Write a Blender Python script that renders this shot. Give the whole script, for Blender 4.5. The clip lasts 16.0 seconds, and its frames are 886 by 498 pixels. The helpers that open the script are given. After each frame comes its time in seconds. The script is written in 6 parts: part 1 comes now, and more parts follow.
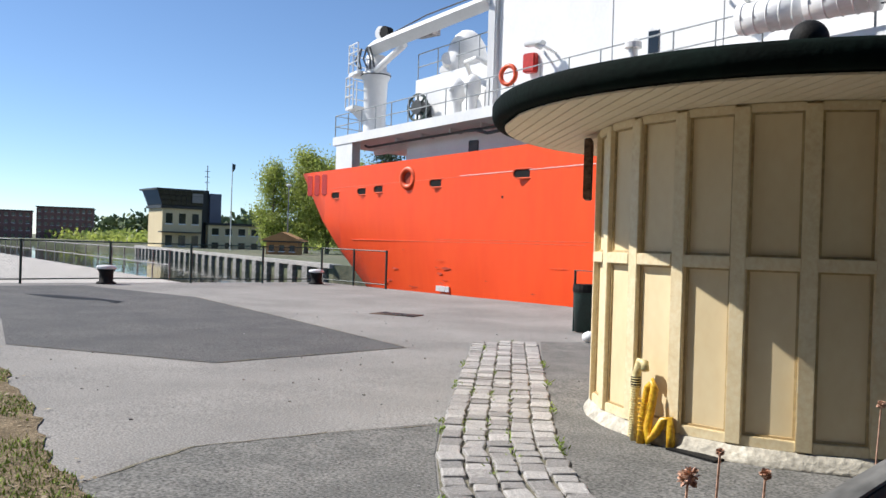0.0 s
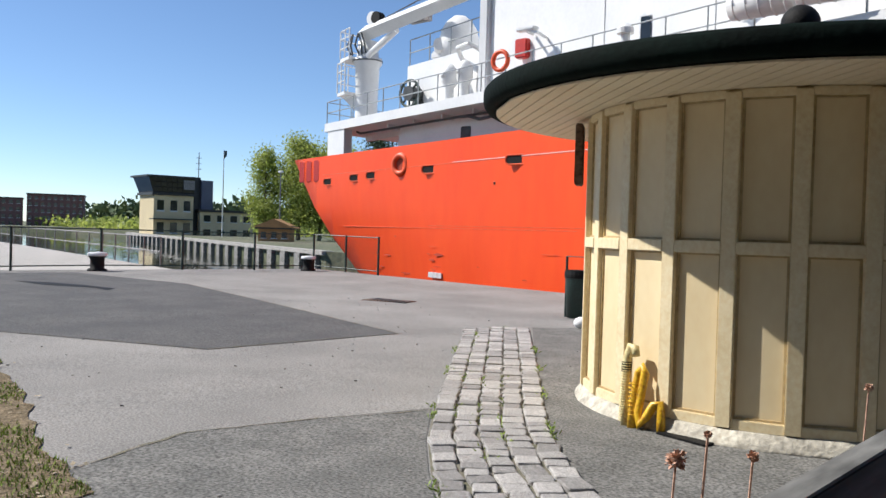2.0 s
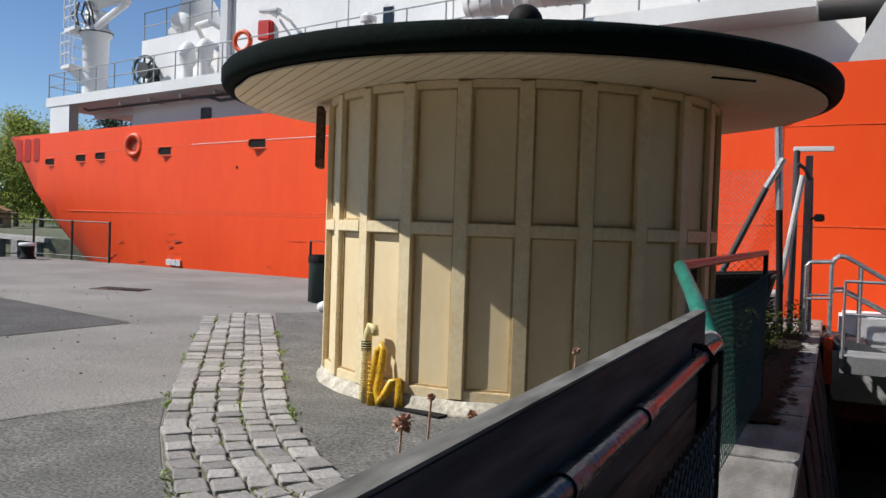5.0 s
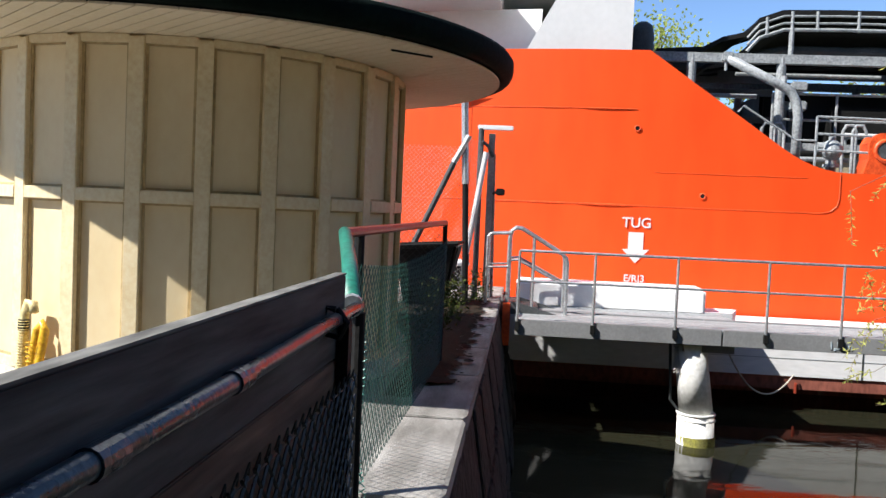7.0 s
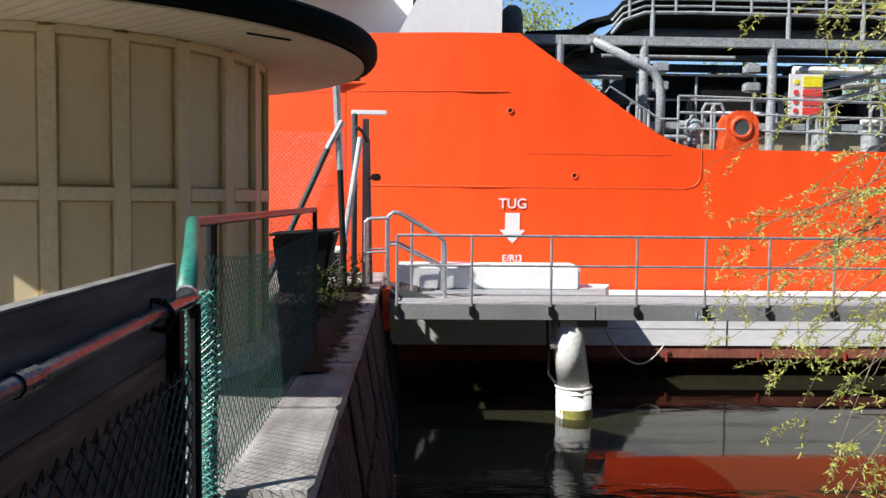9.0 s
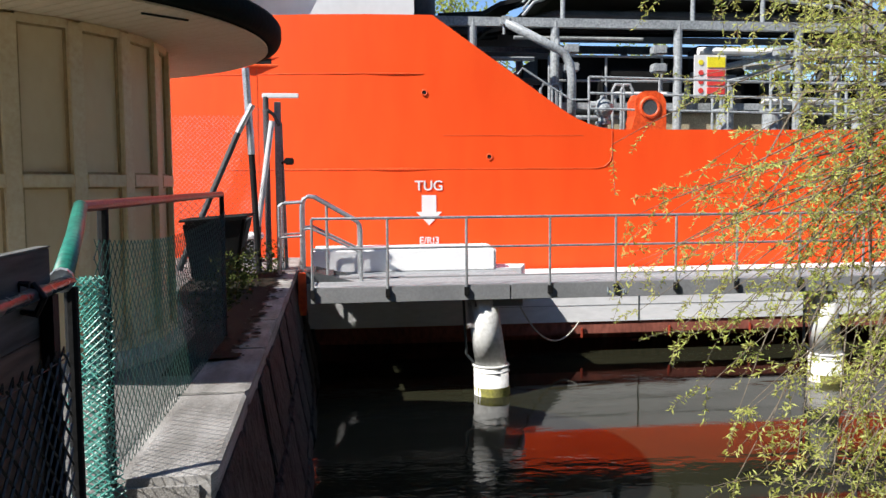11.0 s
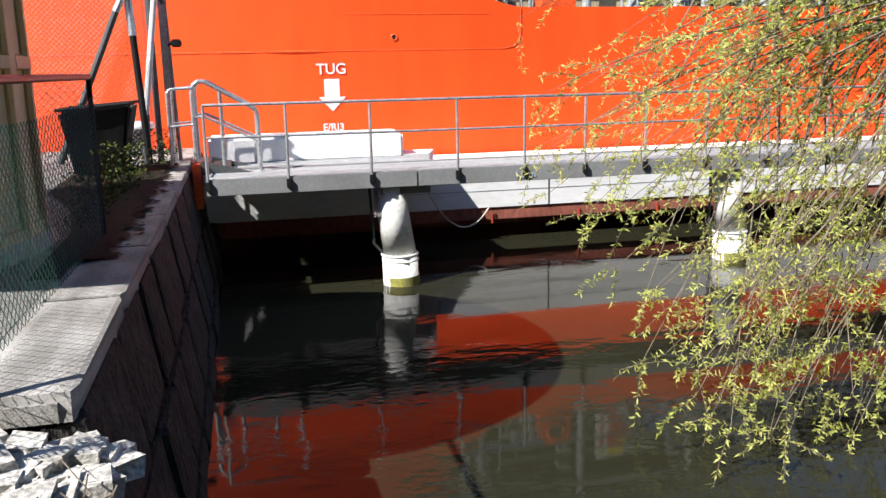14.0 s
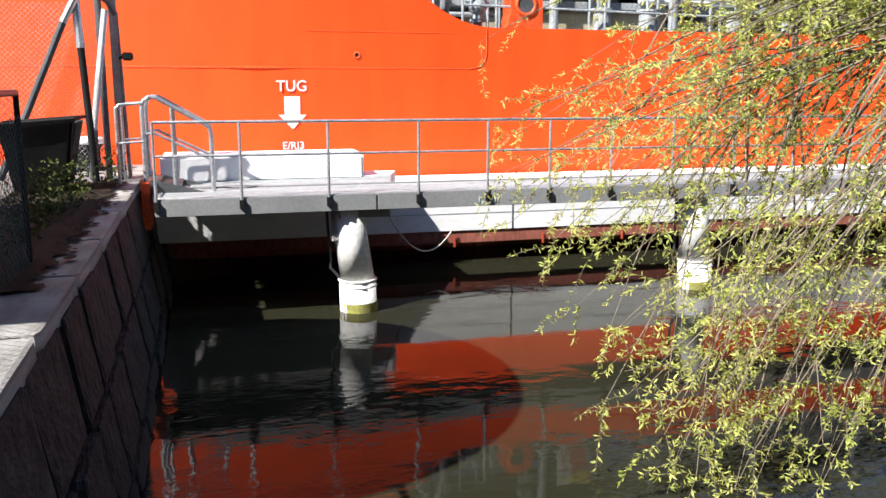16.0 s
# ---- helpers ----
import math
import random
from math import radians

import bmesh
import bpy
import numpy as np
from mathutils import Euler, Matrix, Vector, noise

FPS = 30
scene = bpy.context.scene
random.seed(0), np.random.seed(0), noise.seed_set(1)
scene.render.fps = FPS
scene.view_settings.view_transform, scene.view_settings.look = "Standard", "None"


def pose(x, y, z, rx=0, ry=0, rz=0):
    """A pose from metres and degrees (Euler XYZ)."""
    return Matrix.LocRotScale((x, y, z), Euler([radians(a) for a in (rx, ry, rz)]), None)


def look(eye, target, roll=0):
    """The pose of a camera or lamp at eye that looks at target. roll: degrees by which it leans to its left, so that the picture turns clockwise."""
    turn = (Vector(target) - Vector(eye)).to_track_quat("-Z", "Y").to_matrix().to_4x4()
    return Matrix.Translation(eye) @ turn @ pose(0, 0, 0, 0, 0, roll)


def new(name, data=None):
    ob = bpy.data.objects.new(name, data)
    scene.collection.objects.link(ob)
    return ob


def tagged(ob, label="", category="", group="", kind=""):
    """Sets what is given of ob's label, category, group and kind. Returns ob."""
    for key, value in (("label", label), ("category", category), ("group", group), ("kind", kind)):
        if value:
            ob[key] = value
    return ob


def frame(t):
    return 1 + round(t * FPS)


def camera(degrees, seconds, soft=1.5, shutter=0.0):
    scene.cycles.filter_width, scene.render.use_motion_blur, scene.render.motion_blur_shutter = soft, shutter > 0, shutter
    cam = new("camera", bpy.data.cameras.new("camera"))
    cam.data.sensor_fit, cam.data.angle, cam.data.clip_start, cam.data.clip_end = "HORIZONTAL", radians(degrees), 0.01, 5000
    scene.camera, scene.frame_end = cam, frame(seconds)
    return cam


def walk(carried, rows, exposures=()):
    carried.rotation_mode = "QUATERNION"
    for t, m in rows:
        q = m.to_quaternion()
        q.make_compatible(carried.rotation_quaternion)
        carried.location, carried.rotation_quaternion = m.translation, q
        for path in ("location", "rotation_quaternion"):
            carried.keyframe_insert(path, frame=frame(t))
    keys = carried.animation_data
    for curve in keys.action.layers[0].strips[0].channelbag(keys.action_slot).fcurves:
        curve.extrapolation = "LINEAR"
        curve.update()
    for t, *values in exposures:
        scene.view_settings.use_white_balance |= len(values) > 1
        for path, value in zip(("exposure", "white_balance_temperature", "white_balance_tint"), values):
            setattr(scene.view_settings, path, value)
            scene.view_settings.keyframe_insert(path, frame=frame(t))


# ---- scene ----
cam = camera(54.9, 16.0)
PATH = [
    (0, (1.793, 1.034, 1.531), (0.449, 2.516, 1.523), 1.8),
    (0.5, (1.798, 1.024, 1.537), (0.448, 2.5, 1.521), 1.9),
    (1, (1.794, 1.024, 1.534), (0.438, 2.494, 1.509), 1.6),
    (1.5, (1.793, 1.039, 1.523), (0.444, 2.516, 1.489), 1.5),
    (2, (1.798, 1.045, 1.524), (0.468, 2.539, 1.485), 1.7),
    (2.5, (1.813, 1.064, 1.523), (0.549, 2.614, 1.475), 1.8),
    (3, (1.824, 1.092, 1.526), (0.645, 2.707, 1.472), 2.0),
    (5.3, (1.851, 1.063, 1.479), (1.088, 2.911, 1.429), 1.4),
    (5.5, (1.879, 1.116, 1.488), (1.176, 2.987, 1.436), 1.0),
    (6, (1.94, 1.171, 1.474), (1.472, 3.114, 1.4), 1.1),
    (6.5, (1.996, 1.187, 1.461), (1.723, 3.167, 1.378), 2.0),
    (7, (2.015, 1.206, 1.456), (1.829, 3.195, 1.369), 2.5),
    (7.5, (2.024, 1.223, 1.457), (1.887, 3.217, 1.375), 2.5),
    (8, (2.054, 1.227, 1.459), (1.958, 3.223, 1.377), 1.9),
    (8.5, (2.1, 1.227, 1.45), (2.081, 3.224, 1.356), 1.3),
    (9, (2.154, 1.251, 1.448), (2.234, 3.246, 1.335), 0.6),
    (11.5, (2.282, 1.212, 1.41), (2.566, 3.183, 1.23), -0.5),
    (12, (2.298, 1.223, 1.396), (2.615, 3.184, 1.163), -0.6),
    (12.5, (2.331, 1.239, 1.386), (2.678, 3.191, 1.122), -0.6),
    (13, (2.382, 1.259, 1.359), (2.717, 3.209, 1.071), 0.1),
    (13.5, (2.428, 1.354, 1.339), (2.788, 3.285, 0.962), -0.4),
    (14, (2.46, 1.629, 1.351), (2.905, 3.534, 0.939), -1.2),
    (14.5, (2.536, 1.765, 1.357), (3.013, 3.664, 0.949), -0.1),
    (15, (2.619, 1.923, 1.377), (3.031, 3.835, 0.961), -1.3),
    (15.5, (2.683, 1.928, 1.413), (3.146, 3.833, 1.017), 0.8),
    (16, (2.664, 2.02, 1.407), (3.187, 3.913, 1.032), 0.1),
]
walk(cam, [(t, look(eye, target, roll)) for t, eye, target, roll in PATH], [(0, 0.5), (3, 0.34), (5.5, 0.1), (6, 0.58), (6.5, 1.0), (7.5, 0.9), (9, 0.83), (12.5, 0.9), (14, 1.17), (16, 1.36)])

# ---- light ----
SUN_AZ, SUN_EL = -152.0, 45.0
to_sun = Vector((math.cos(radians(SUN_AZ)) * math.cos(radians(SUN_EL)), math.sin(radians(SUN_AZ)) * math.cos(radians(SUN_EL)), math.sin(radians(SUN_EL))))
world = bpy.data.worlds.new("sky_world")
scene.world = world
world.use_nodes = True
wn = world.node_tree.nodes
sky = wn.new("ShaderNodeTexSky")
sky.sky_type, sky.sun_disc = "NISHITA", False
sky.sun_elevation, sky.sun_rotation = radians(SUN_EL), math.atan2(to_sun.x, to_sun.y)
sky.air_density, sky.dust_density, sky.ozone_density = 0.75, 0.0, 5.0
wn["Background"].inputs["Strength"].default_value = 0.105
world.node_tree.links.new(sky.outputs["Color"], wn["Background"].inputs["Color"])
sun_data = bpy.data.lights.new("sun", "SUN")
sun_data.energy, sun_data.angle, sun_data.color = 5.0, radians(0.53), (1.0, 0.965, 0.91)
sun = new("sun", sun_data)
sun.matrix_world = look(to_sun * 60, (0, 0, 0))


# ---- materials ----
def mat(name, c1, c2=None, scale=1.5, rough=0.6, metal=0.0, bump=0.15, fine=45.0, contrast=0.35, spec=0.5, dist=0.02, stretch=(1, 1, 1), third=None, third_at=0.62, piece=0.0):
    m = bpy.data.materials.new(name)
    m.use_nodes = True
    nt = m.node_tree
    n, ln = nt.nodes, nt.links.new
    b = n["Principled BSDF"]
    c2 = c2 or tuple(v * 0.8 for v in c1)
    co = n.new("ShaderNodeTexCoord")
    mp = n.new("ShaderNodeMapping")
    mp.inputs["Scale"].default_value = stretch
    ln(co.outputs["Object"], mp.inputs["Vector"])
    big, small = n.new("ShaderNodeTexNoise"), n.new("ShaderNodeTexNoise")
    big.inputs["Scale"].default_value, big.inputs["Detail"].default_value = scale, 6
    small.inputs["Scale"].default_value, small.inputs["Detail"].default_value = fine, 4
    ln(mp.outputs["Vector"], big.inputs["Vector"])
    ln(mp.outputs["Vector"], small.inputs["Vector"])
    ramp = n.new("ShaderNodeValToRGB")
    ramp.color_ramp.elements[0].position, ramp.color_ramp.elements[1].position = 0.36, 0.66
    ramp.color_ramp.elements[0].color, ramp.color_ramp.elements[1].color = (*c2, 1), (*c1, 1)
    if piece:
        rnd_in, away = n.new("ShaderNodeObjectInfo"), n.new("ShaderNodeVectorMath")
        away.operation = "MULTIPLY_ADD"
        away.inputs[1].default_value = (37, 23, 51)
        ln(rnd_in.outputs["Random"], away.inputs[0])
        ln(mp.outputs["Vector"], away.inputs[2])
        ln(away.outputs["Vector"], big.inputs["Vector"])
        ln(away.outputs["Vector"], small.inputs["Vector"])
    if third:
        e = ramp.color_ramp.elements.new(min(0.98, third_at + 0.08))
        e.color = (*third, 1)
        ramp.color_ramp.elements[1].position = third_at
    ln(big.outputs["Fac"], ramp.inputs["Fac"])
    mul = n.new("ShaderNodeMix")
    mul.data_type, mul.blend_type = "RGBA", "OVERLAY"
    mul.inputs["Factor"].default_value = contrast
    ln(ramp.outputs["Color"], mul.inputs["A"])
    gr = n.new("ShaderNodeValToRGB")
    gr.color_ramp.elements[0].position, gr.color_ramp.elements[1].position = 0.3, 0.7
    ln(small.outputs["Fac"], gr.inputs["Fac"])
    ln(gr.outputs["Color"], mul.inputs["B"])
    col = mul.outputs["Result"]
    if piece:
        oi, hs, mr = n.new("ShaderNodeObjectInfo"), n.new("ShaderNodeHueSaturation"), n.new("ShaderNodeMapRange")
        mr.inputs["To Min"].default_value, mr.inputs["To Max"].default_value = 1 - piece, 1 + piece
        ln(oi.outputs["Random"], mr.inputs["Value"])
        ln(mr.outputs["Result"], hs.inputs["Value"])
        ln(col, hs.inputs["Color"])
        col = hs.outputs["Color"]
    ln(col, b.inputs["Base Color"])
    rr = n.new("ShaderNodeMapRange")
    rr.inputs["To Min"].default_value, rr.inputs["To Max"].default_value = max(0.02, rough - 0.12), min(1.0, rough + 0.12)
    ln(big.outputs["Fac"], rr.inputs["Value"])
    ln(rr.outputs["Result"], b.inputs["Roughness"])
    b.inputs["Metallic"].default_value, b.inputs["Specular IOR Level"].default_value = metal, spec
    if bump:
        bp = n.new("ShaderNodeBump")
        bp.inputs["Strength"].default_value, bp.inputs["Distance"].default_value = bump, dist
        ln(small.outputs["Fac"], bp.inputs["Height"])
        ln(bp.outputs["Normal"], b.inputs["Normal"])
    return m


M = dict(
    asphalt=mat("worn_asphalt", (0.262, 0.25, 0.235), (0.19, 0.182, 0.172), 0.55, 0.92, 0, 0.4, 60, 0.45, 0.3, 0.006),
    asphalt_dark=mat("newer_asphalt", (0.102, 0.099, 0.097), (0.07, 0.069, 0.069), 1.1, 0.9, 0, 0.4, 48, 0.65, 0.3, 0.008),
    asphalt_mid=mat("mid_asphalt", (0.168, 0.163, 0.152), (0.118, 0.116, 0.108), 2.2, 0.9, 0, 0.4, 48, 0.65, 0.3, 0.008),
    pale=mat("pale_concrete", (0.46, 0.43, 0.40), (0.38, 0.36, 0.33), 0.4, 0.9, 0, 0.2, 30, 0.3, 0.3),
    cobble=mat("granite_sett", (0.42, 0.40, 0.38), (0.28, 0.265, 0.25), 9, 0.8, 0, 0.6, 60, 0.6, 0.4, 0.01, piece=0.3),
    mortar=mat("sandy_joint", (0.22, 0.195, 0.16), (0.14, 0.135, 0.09), 5, 0.95, 0, 0.5, 80, 0.5, 0.2),
    coping=mat("weathered_granite", (0.35, 0.335, 0.315), (0.19, 0.18, 0.165), 2.5, 0.9, 0, 0.3, 130, 0.5, 0.3, 0.01),
    # near-black base colour holds the shade of the wall's water side
    wall_stone=mat("shaded_quay_stone", (0.04, 0.037, 0.033), (0.014, 0.014, 0.013), 1.6, 0.9, 0, 0.9, 7, 0.5, 0.3, 0.08),
    cream=mat("cream_paint", (0.77, 0.635, 0.40), (0.71, 0.575, 0.35), 2.0, 0.55, 0, 0.06, 14, 0.05, 0.4, 0.01, (1, 1, 0.6), piece=0.03),
    cream_trim=mat("cream_trim_paint", (0.78, 0.655, 0.425), (0.72, 0.595, 0.37), 5, 0.5, 0, 0.12, 30, 0.15, 0.4, 0.01),
    # bead tan: grime plus the shadow line of the panel recess
    bead=mat("grimy_shaded_bead", (0.50, 0.38, 0.20), (0.38, 0.27, 0.13), 3, 0.6, 0, 0.1, 20, 0.2),
    rubble=mat("broken_pale_granite", (0.50, 0.48, 0.45), (0.30, 0.285, 0.26), 5, 0.9, 0, 0.6, 40, 0.5, 0.3, 0.02),
    soffit=mat("cream_soffit_paint", (0.80, 0.69, 0.50), (0.74, 0.63, 0.44), 2, 0.6, 0, 0.05, 20, 0.1),
    plinth=mat("chipped_plinth", (0.58, 0.54, 0.45), (0.40, 0.37, 0.31), 4, 0.85, 0, 0.6, 18, 0.3, 0.3, 0.03),
    roof=mat("dark_green_roof", (0.004, 0.010, 0.008), (0.002, 0.005, 0.004), 3, 0.85, 0, 0.3, 20, 0.2, 0.08),
    orange=mat("orange_hull_paint", (0.86, 0.082, 0.013), (0.80, 0.070, 0.011), 0.35, 0.45, 0, 0.05, 3, 0.08, 0.25, 0.02, (1, 1, 0.25)),
    orange_thing=mat("orange_paint", (0.80, 0.10, 0.02), (0.62, 0.07, 0.015), 3, 0.45, 0, 0.05, 20),
    chalk=mat("pale_blue_chalk", (0.42, 0.52, 0.58), (0.25, 0.30, 0.33), 20, 0.9, 0, 0, 60, 0.5),
    scuff=mat("rubbed_dark_orange", (0.55, 0.06, 0.018), (0.42, 0.045, 0.015), 3, 0.6),
    rust=mat("scuffed_rust", (0.42, 0.055, 0.02), (0.24, 0.03, 0.012), 2, 0.7),
    white=mat("white_ship_paint", (0.72, 0.72, 0.715), (0.66, 0.66, 0.655), 0.6, 0.45, 0, 0.04, 8, 0.06),
    white_old=mat("white_wall_paint", (0.76, 0.76, 0.76), (0.66, 0.66, 0.66), 1.2, 0.7, 0, 0.2, 14, 0.15, 0.4, 0.02, (0.3, 1, 1)),
    block_paint=mat("fresh_white_paint", (0.87, 0.87, 0.87), (0.80, 0.80, 0.80), 1.2, 0.6, 0, 0.15, 14, 0.12),
    oxide=mat("rusty_waterline", (0.30, 0.10, 0.07), (0.20, 0.065, 0.045), 1.5, 0.8, 0, 0.3, 12, 0.3, 0.3, 0.02, (1, 1, 0.4), (0.42, 0.27, 0.2), 0.7),
    grey=mat("grey_deck_paint", (0.33, 0.35, 0.36), (0.25, 0.27, 0.28), 3, 0.5, 0, 0.1, 20),
    grey_dark=mat("dark_grey_steel", (0.07, 0.075, 0.08), (0.035, 0.04, 0.042), 2, 0.6),
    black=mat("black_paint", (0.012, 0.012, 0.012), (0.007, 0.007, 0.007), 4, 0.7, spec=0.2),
    steel=mat("galvanised_steel", (0.52, 0.54, 0.55), (0.40, 0.42, 0.43), 8, 0.42, 0.75, 0.08, 40),
    deck=mat("pale_jetty_boards", (0.32, 0.33, 0.335), (0.23, 0.24, 0.245), 3, 0.85, 0, 0.3, 40, 0.4, 0.3, 0.01, (0.3, 2, 1)),
    deck_edge=mat("grey_jetty_beam", (0.225, 0.23, 0.235), (0.185, 0.19, 0.195), 1.2, 0.8, 0, 0.1, 30, 0.1, 0.3, 0.005),
    pile=mat("pale_pile_paint", (0.74, 0.74, 0.72), (0.62, 0.62, 0.60), 3, 0.6, 0, 0.15, 15),
    algae=mat("algae_band", (0.28, 0.27, 0.05), (0.2, 0.19, 0.06), 8, 0.7),
    plank=mat("grey_weathered_board", (0.085, 0.08, 0.075), (0.05, 0.047, 0.044), 2, 0.85, 0, 0.5, 20, 0.5, 0.3, 0.01, (1, 0.15, 1.5)),
    plank_brown=mat("brown_board", (0.16, 0.10, 0.07), (0.085, 0.052, 0.037), 2, 0.85, 0, 0.5, 20, 0.5, 0.3, 0.01, (1, 0.15, 1.5)),
    board_edge=mat("pale_board_edge", (0.19, 0.185, 0.17), (0.11, 0.107, 0.098), 5, 0.9, 0, 0.4, 30, 0.5, 0.3, 0.01, (1, 0.2, 1)),
    green=mat("green_post_paint", (0.02, 0.20, 0.135), (0.015, 0.14, 0.10), 6, 0.45, 0, 0.1, 30),
    wire_green=mat("green_wire", (0.008, 0.06, 0.044), (0.004, 0.03, 0.023), 9, 0.4),
    wire_edge=mat("bright_green_wire", (0.10, 0.38, 0.31), (0.04, 0.20, 0.16), 30, 0.4),
    wire_grey=mat("grey_wire", (0.30, 0.28, 0.28), (0.2, 0.19, 0.19), 9, 0.5, 0.5),
    wire_black=mat("black_wire", (0.025, 0.027, 0.026), (0.015, 0.016, 0.016), 9, 0.5),
    redbrown=mat("red_rail_paint", (0.22, 0.045, 0.03), (0.14, 0.03, 0.022), 6, 0.4),
    blue_pipe=mat("dark_blue_pipe_paint", (0.03, 0.055, 0.075), (0.02, 0.035, 0.045), 6, 0.28, 0.1),
    bin_green=mat("dark_green_bin", (0.015, 0.04, 0.033), (0.01, 0.028, 0.024), 5, 0.5),
    yellow=mat("yellow_hose", (0.72, 0.42, 0.02), (0.6, 0.34, 0.02), 10, 0.4, 0, 0.1, 40),
    hose_pale=mat("pale_hose", (0.72, 0.62, 0.32), (0.6, 0.5, 0.25), 12, 0.5),
    red=mat("red_paint", (0.55, 0.03, 0.02), (0.45, 0.025, 0.018), 6, 0.45),
    grass=mat("spring_grass", (0.27, 0.36, 0.05), (0.16, 0.24, 0.03), 3, 0.7, piece=0.2),
    litter=mat("leaf_litter", (0.25, 0.195, 0.125), (0.12, 0.09, 0.05), 9, 0.95, 0, 0.8, 60, 0.7, 0.2, 0.03),
    earth=mat("far_ground", (0.16, 0.15, 0.10), (0.09, 0.11, 0.05), 0.05, 0.95, 0, 0.2, 2),
    leaf=mat("willow_leaf", (0.58, 0.59, 0.17), (0.42, 0.48, 0.10), 2.0, 0.55, 0, 0, 25, 0.4),
    leaf_tree=mat("birch_leaf", (0.42, 0.46, 0.12), (0.28, 0.34, 0.07), 0.5, 0.6, 0, 0, 5, 0.4),
    leaf_dark=mat("conifer_leaf", (0.04, 0.07, 0.022), (0.025, 0.045, 0.016), 0.5, 0.7, 0, 0, 5, 0.4),
    woods=mat("far_woods_leaf", (0.15, 0.20, 0.08), (0.09, 0.12, 0.05), 0.08, 0.7, 0, 0, 2, 0.4),
    # earth colour taken very dark to carry the kiosk's shade as well
    soil=mat("soil_with_shade", (0.035, 0.028, 0.02), (0.018, 0.015, 0.011), 9, 0.95, 0, 0.8, 60, 0.6, 0.1, 0.02),
    # leaf green darkened to paint in the shade along the coping
    weed=mat("shade_darkened_weed", (0.07, 0.085, 0.02), (0.04, 0.05, 0.012), 4, 0.8, 0, 0, 25, 0.3, 0.1),
    bark=mat("bark", (0.20, 0.165, 0.12), (0.11, 0.085, 0.06), 5, 0.9, 0, 0.5, 30),
    brick=mat("red_brick_facade", (0.21, 0.105, 0.095), (0.16, 0.08, 0.075), 0.3, 0.85),
    facade=mat("pale_yellow_render", (0.70, 0.58, 0.36), (0.62, 0.51, 0.31), 0.4, 0.8),
    facade_dark=mat("dark_cladding", (0.03, 0.032, 0.035), (0.02, 0.02, 0.022), 0.5, 0.5),
    window=mat("dark_window_glass", (0.02, 0.025, 0.03), (0.015, 0.02, 0.02), 1, 0.12, 0, 0, 5, 0.1, 0.6),
    sand=mat("sand_deck_paint", (0.42, 0.36, 0.24), (0.32, 0.27, 0.18), 2, 0.7),
    slate=mat("blue_grey_cladding", (0.12, 0.13, 0.19), (0.09, 0.10, 0.15), 0.5, 0.5),
    timber=mat("orange_timber", (0.42, 0.22, 0.09), (0.33, 0.17, 0.07), 1, 0.8),
    yellow_sign=mat("yellow_sign", (0.85, 0.72, 0.03), None, 5, 0.5, 0, 0),
    red_sign=mat("red_sign", (0.75, 0.06, 0.05), None, 5, 0.5, 0, 0),
    dry_leaf=mat("pale_dry_leaf", (0.42, 0.36, 0.26), (0.28, 0.22, 0.14), 8, 0.9),
    dry=mat("dry_flower", (0.60, 0.38, 0.28), (0.42, 0.24, 0.16), 20, 0.9),
)
for key in ("leaf", "leaf_tree"):
    nt = M[key].node_tree
    b = nt.nodes["Principled BSDF"]
    tr, mx = nt.nodes.new("ShaderNodeBsdfTranslucent"), nt.nodes.new("ShaderNodeMixShader")
    nt.links.new(b.inputs["Base Color"].links[0].from_socket, tr.inputs["Color"])
    mx.inputs["Fac"].default_value = 0.5
    nt.links.new(b.outputs["BSDF"], mx.inputs[1])
    nt.links.new(tr.outputs["BSDF"], mx.inputs[2])
    nt.links.new(mx.outputs["Shader"], nt.nodes["Material Output"].inputs["Surface"])

water_mat = bpy.data.materials.new("canal_water")
water_mat.use_nodes = True
wt = water_mat.node_tree
wb = wt.nodes["Principled BSDF"]
wb.inputs["Base Color"].default_value = (0.017, 0.017, 0.010, 1)
wb.inputs["Specular IOR Level"].default_value = 0.25
wb.inputs["Roughness"].default_value, wb.inputs["IOR"].default_value = 0.04, 1.33
wc, wmap = wt.nodes.new("ShaderNodeTexCoord"), wt.nodes.new("ShaderNodeMapping")
wmap.inputs["Scale"].default_value = (1.0, 1.7, 1.0)
wt.links.new(wc.outputs["Object"], wmap.inputs["Vector"])
w1, w2 = wt.nodes.new("ShaderNodeTexNoise"), wt.nodes.new("ShaderNodeTexNoise")
w1.inputs["Scale"].default_value, w1.inputs["Detail"].default_value = 3.4, 3
w2.inputs["Scale"].default_value, w2.inputs["Detail"].default_value = 0.35, 2
wadd = wt.nodes.new("ShaderNodeMath")
wadd.operation = "MULTIPLY"
for wn_ in (w1, w2):
    wt.links.new(wmap.outputs["Vector"], wn_.inputs["Vector"])
wt.links.new(w1.outputs["Fac"], wadd.inputs[0])
wramp = wt.nodes.new("ShaderNodeMapRange")
wramp.inputs["From Min"].default_value, wramp.inputs["From Max"].default_value = 0.46, 0.66
wramp.inputs["To Min"].default_value, wramp.inputs["To Max"].default_value = 0.05, 1.0
wt.links.new(w2.outputs["Fac"], wramp.inputs["Value"])
wt.links.new(wramp.outputs["Result"], wadd.inputs[1])
wbump = wt.nodes.new("ShaderNodeBump")
wbump.inputs["Strength"].default_value, wbump.inputs["Distance"].default_value = 0.17, 0.07
wt.links.new(wadd.outputs["Value"], wbump.inputs["Height"])
wt.links.new(wbump.outputs["Normal"], wb.inputs["Normal"])
M["water"] = water_mat


